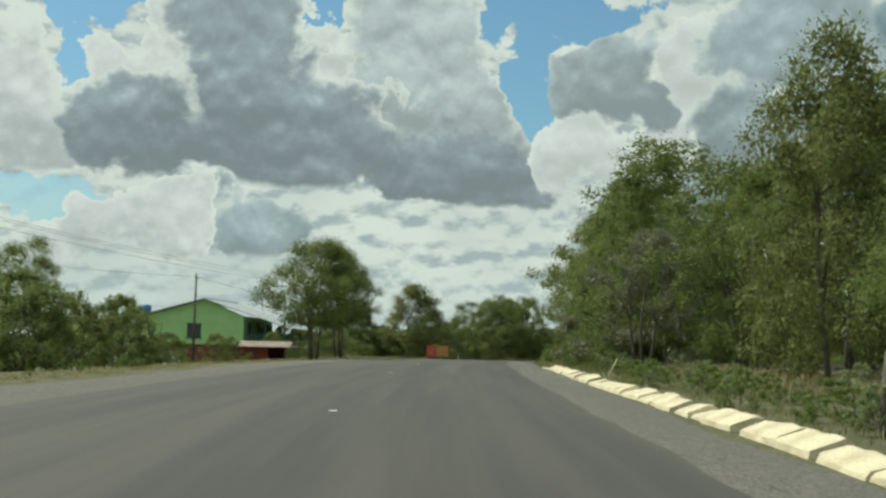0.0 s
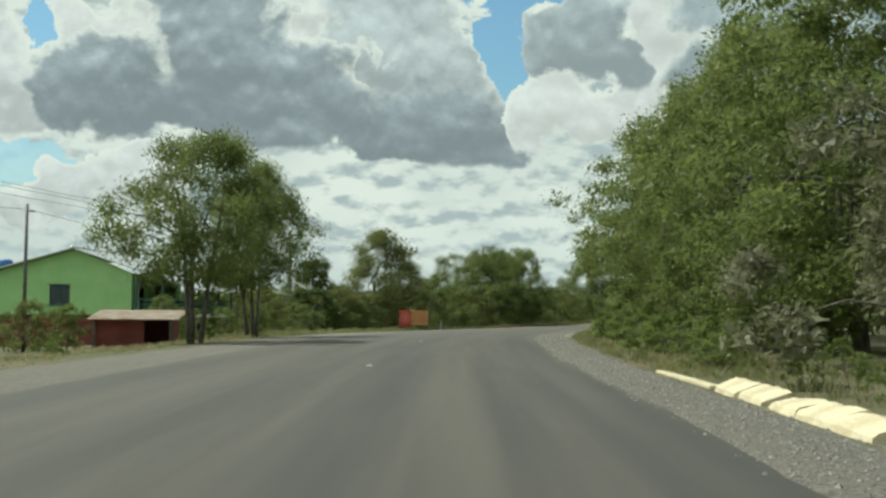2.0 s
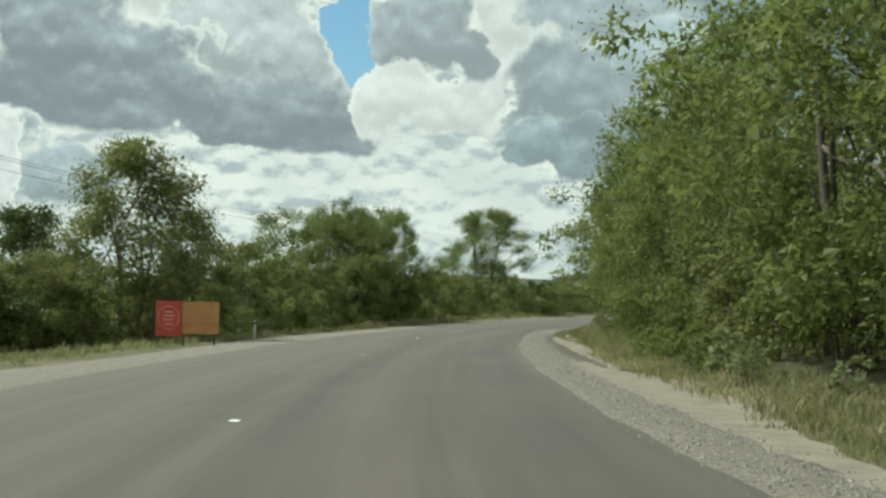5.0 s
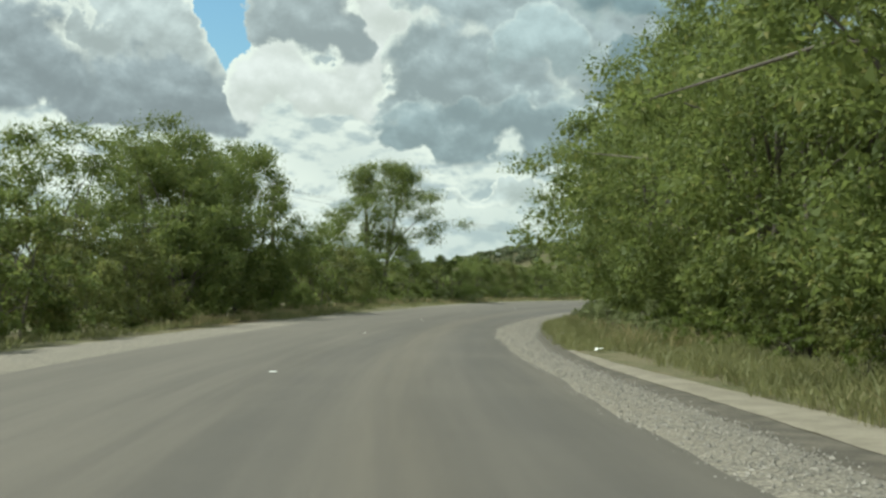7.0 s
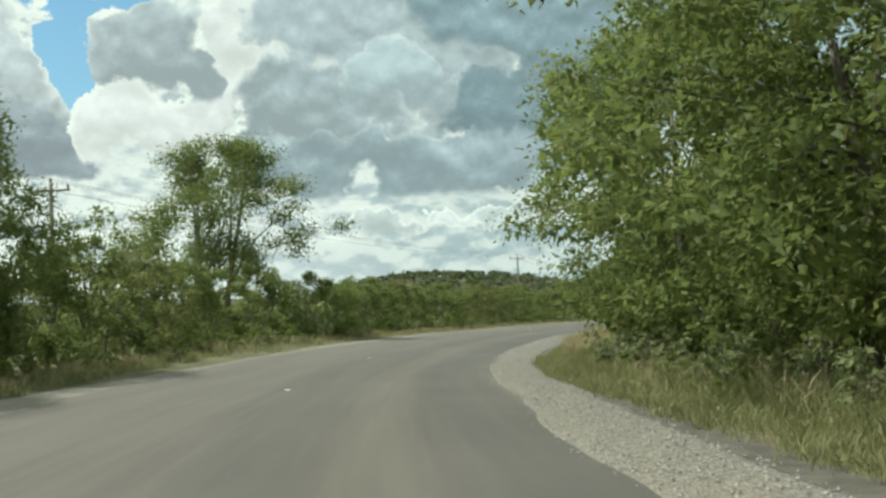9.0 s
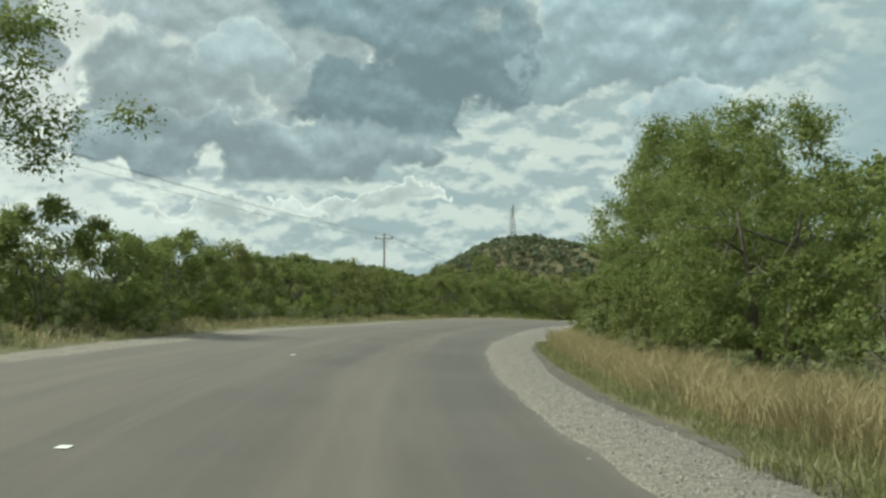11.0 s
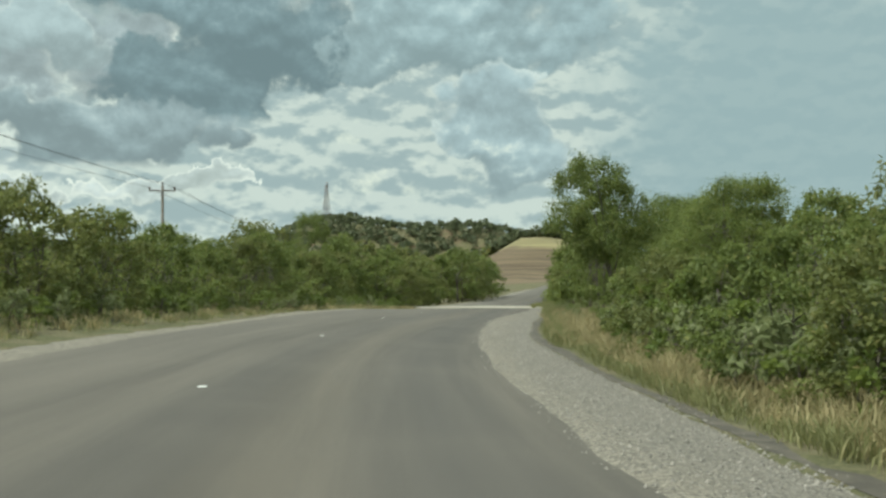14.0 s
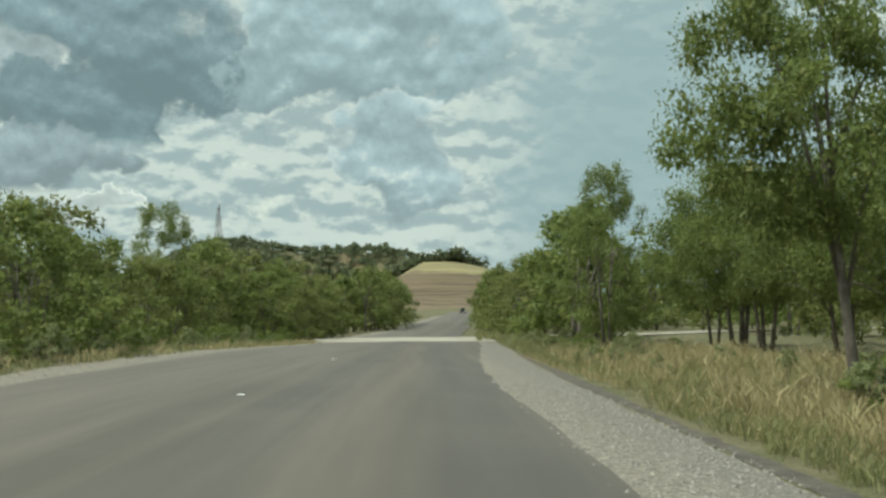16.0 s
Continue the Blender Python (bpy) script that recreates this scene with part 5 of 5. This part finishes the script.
def water_tank(x, y, z):
    t = thing("water_tank", Matrix.Translation((x, y, z)), "blue plastic water tank on a stand behind the roof", "water tank")
    part("barrel", tubes_mesh("barrel", [([(0, 0, 5.1), (0, 0, 5.2), (0, 0, 6.1), (0, 0, 6.25)], [0.5, 0.55, 0.55, 0.4])], TANK_BLUE, 16), t)
    for sx in (-0.4, 0.4):
        for sy in (-0.4, 0.4):
            part("leg", tubes_mesh("leg", [([(sx, sy, 0), (sx, sy, 5.15)], [0.06, 0.06])], DARK_METAL, 6), t)
    part("platform", box_mesh("platform", (1.1, 1.1, 0.08), (0, 0, 5.1), DARK_METAL, 0.01), t)


water_tank(-28.9, 110.5, land_at(-28.9, 110.5) - 0.3)


def shed(x, y, turn, w, d, h, label, wall, roof):
    z = land_at(x, y) - 0.1
    t = thing("shed", pose(x, y, z, 0, 0, turn), label, "shed")
    part("front_wall", box_mesh("front_wall", (w * 0.62, 0.08, h), (-w * 0.17, -d / 2, h / 2), wall, 0.0), t)
    part("side_wall", box_mesh("side_wall", (0.08, d - 0.1, h), (w / 2 - 0.05, 0, h / 2), wall, 0.0), t)
    part("side_wall", box_mesh("side_wall", (0.08, d - 0.1, h), (-w / 2 + 0.05, 0, h / 2), wall, 0.0), t)
    part("back_wall", box_mesh("back_wall", (w - 0.2, 0.08, h + 0.3), (0, d / 2, h / 2 + 0.15), wall, 0.0), t)
    verts, faces, n = [], [], 40
    for i in range(n + 1):
        px = -w / 2 - 0.35 + (w + 0.7) * i / n
        rib = 0.03 * (i % 2)
        verts += [(px, -d / 2 - 0.5, h + 0.02 + rib), (px, d / 2 + 0.3, h + 0.45 + rib), (px, -d / 2 - 0.5, h - 0.03 + rib), (px, d / 2 + 0.3, h + 0.40 + rib)]
        if i:
            a, b = 4 * i - 4, 4 * i
            faces += [(a, b, b + 1, a + 1), (a + 2, a + 3, b + 3, b + 2), (a, a + 2, b + 2, b)]
    part("roof", mesh_from("roof", verts, faces, roof), t, "rusted corrugated tin roof")
    for px in (-w / 2, w / 2):
        part("post", box_mesh("post", (0.12, 0.12, h), (px, -d / 2 - 0.3, h / 2), BARK, 0.01), t)


shed(-13.4, 85.5, 4, 3.5, 2.6, 1.35, "low maroon shed with a rusted tin roof", MAROON, RUST_TIN)
shed(-24.5, 62.0, 10, 4.0, 3.5, 2.2, "small dark red hut half hidden by shrubs", MAROON, ROOF_TIN)


def dish(x, y, z):
    z0 = land_at(x, y) - 0.1
    t = thing("satellite_dish", pose(x, y, z0), "white satellite dish on a short mast in the yard", "satellite dish")
    verts, faces, rings, n = [(0, 0, 0)], [], 5, 20
    for r in range(1, rings + 1):
        for i in range(n):
            a = 2 * math.pi * i / n
            rr = 0.78 * r / rings
            verts.append((rr * math.cos(a), rr * math.sin(a), 0.35 * rr * rr))
    for i in range(n):
        faces.append((0, 1 + i, 1 + (i + 1) % n))
        for r in range(rings - 1):
            b = 1 + r * n
            faces.append((b + i, b + n + i, b + n + (i + 1) % n, b + (i + 1) % n))
    me = mesh_from("reflector", verts, faces, WHITE_PAINT, smooth=True)
    bm = bmesh.new()
    bm.from_mesh(me)
    bmesh.ops.solidify(bm, geom=bm.faces[:], thickness=0.03)
    bm.to_mesh(me)
    bm.free()
    part("reflector", me, t, "", pose(0, 0, z - z0, 50, 25, 0))
    part("mast", tubes_mesh("mast", [([(0, 0.1, 0), (0, 0.1, z - z0)], [0.04, 0.04])], DARK_METAL, 8), t)
    part("feed_arm", tubes_mesh("feed_arm", [([(0, -0.1, z - z0), (0.2, -0.65, z - z0 + 0.55)], [0.02, 0.02])], DARK_METAL, 5), t)


dish(-19.4, 81.0, -0.95)


# ---- roadside signs and posts ----
def build_sign(s, q):
    p = road_point(s, q)
    t = thing("sign_board", pose(p.x, p.y, land_at(p.x, p.y), 0, 0, heading(s) + 8), "red and faded orange roadside boards on short posts", "sign")
    for px in (-1.0, -0.1, 1.0):
        part("post", tubes_mesh("post", [([(px, 0.05, -0.3), (px, 0.05, 1.5)], [0.04, 0.04])], DARK_METAL, 6), t)
    red = part("red_panel", box_mesh("red_panel", (0.92, 0.04, 1.25), (-0.62, 0, 0.95), SIGN_RED, 0.01), t, "red panel with a pale ring and bars")
    ring = []
    for i in range(25):
        a = 2 * math.pi * i / 24
        ring.append((-0.62 + 0.36 * math.cos(a), -0.028, 0.98 + 0.42 * math.sin(a)))
    part("ring", tubes_mesh("ring", [(ring, [0.022] * 25)], SIGN_PINK, 5), red)
    for i, (w, zz) in enumerate(((0.34, 1.20), (0.42, 1.06), (0.40, 0.92), (0.30, 0.76))):
        part("bar", box_mesh("bar", (w, 0.012, 0.07), (-0.62, -0.026, zz), SIGN_PINK, 0.0), red)
    board = part("orange_panel", box_mesh("orange_panel", (1.30, 0.04, 1.15), (0.52, 0.0, 0.98), SIGN_ORANGE, 0.01), t, "faded orange panel")
    for i, (w, zz) in enumerate(((0.8, 1.30), (0.6, 1.10), (0.9, 0.85))):
        part("bar", box_mesh("bar", (w, 0.012, 0.05), (0.5, -0.026, zz), SIGN_FADED, 0.0), board)


SIGN_PINK = surface("sign_pink", (0.62, 0.25, 0.20), (0.70, 0.32, 0.26), 3, 40, 0.6, 0.0)
SIGN_FADED = surface("sign_faded", (0.48, 0.22, 0.10), (0.52, 0.26, 0.13), 3, 40, 0.6, 0.0)
build_sign(118, -7.4)


def marker_post(s, q, h=0.9):
    p = road_point(s, q)
    t = thing("marker_post", pose(p.x, p.y, land_at(p.x, p.y) - 0.1, 3, 2, 0), "white-painted wooden marker post at the shoulder", "post", "marker posts")
    part("post", box_mesh("post", (0.09, 0.09, h), (0, 0, h / 2), WHITE_PAINT, 0.012), t)
    part("cap", box_mesh("cap", (0.105, 0.105, 0.12), (0, 0, h - 0.12), DARK_METAL, 0.008), t)


marker_post(128.5, -7.6)


def stake(s, q, h, lean, label, mat=BARK, r=0.025):
    p = road_point(s, q)
    t = thing("stake", pose(p.x, p.y, land_at(p.x, p.y) - 0.1), label, "stake")
    part("stick", tubes_mesh("stick", [([(0, 0, 0), (lean * 0.5, 0.05, h * 0.55), (lean, 0.02, h)], [r, r * 0.9, r * 0.6])], mat, 6), t)


stake(38.0, 7.3, 0.75, 0.35, "pale broken stick leaning in the verge", KERB_PAINT)
stake(14.8, 7.9, 1.25, 0.06, "dark cut stump of a thin trunk", BARK, 0.06)


def litter(s, q, label):
    p = road_point(s, q, 0.02)
    rng = random.Random(int(s))
    verts, faces = [], []
    for i in range(5):
        for j in range(4):
            verts.append((i * 0.07 + rng.uniform(-0.02, 0.02), j * 0.06, rng.uniform(0.0, 0.08)))
    for i in range(4):
        for j in range(3):
            a = i * 4 + j
            faces.append((a, a + 4, a + 5, a + 1))
    me = mesh_from("paper_litter", verts, faces, WHITE_PAINT)
    bm = bmesh.new()
    bm.from_mesh(me)
    bmesh.ops.solidify(bm, geom=bm.faces[:], thickness=0.004)
    bm.to_mesh(me)
    bm.free()
    ob = new("paper_litter", me)
    ob.matrix_basis = pose(*p, 0, 0, s * 40)
    tagged(ob, label, "litter")


litter(147.0, 6.5, "crumpled white paper litter on the verge")
litter(136.5, 6.6, "crumpled white plastic scrap in the grass")


# ---- the far pickup ----
def build_pickup(s, q):
    p = road_point(s, q, 0.03)
    t = thing("pickup", pose(*p, 0, 0, heading(s) + 180), "dark pickup coming up the far road", "car")
    bm = bmesh.new()
    box_into(bm, (1.75, 4.6, 0.62), (0, 0, 0.68))
    body = part("body", finish(bm, "body", CAR_DARK, 0.10), t)
    bm = bmesh.new()
    box_into(bm, (1.6, 1.9, 0.68), (0, 0.2, 1.30))
    for v in bm.verts:
        if v.co.z > 1.5:
            v.co.x *= 0.82
            v.co.y = 0.2 + (v.co.y - 0.2) * 0.72
    part("cab", finish(bm, "cab", CAR_DARK, 0.06), t)
    part("windscreen", box_mesh("windscreen", (1.30, 0.04, 0.46), (0, 1.06, 1.32), GLASS_DARK, 0.01), t)
    part("bumper", box_mesh("bumper", (1.7, 0.14, 0.22), (0, 2.32, 0.46), DARK_METAL, 0.03), t)
    for sx in (-0.62, 0.62):
        part("headlight", box_mesh("headlight", (0.30, 0.06, 0.18), (sx, 2.31, 0.80), WHITE_PAINT, 0.02), t)
    for sx in (-0.8, 0.8):
        for sy in (-1.4, 1.45):
            w = part("wheel", tubes_mesh("wheel", [([(sx - 0.1, sy, 0.36), (sx + 0.1, sy, 0.36)], [0.36, 0.36])], TAR, 16), t)
            part("rim", tubes_mesh("rim", [([(sx - 0.11, sy, 0.36), (sx + 0.11, sy, 0.36)], [0.19, 0.19])], DARK_METAL, 12), w)


build_pickup(598, 0.3)
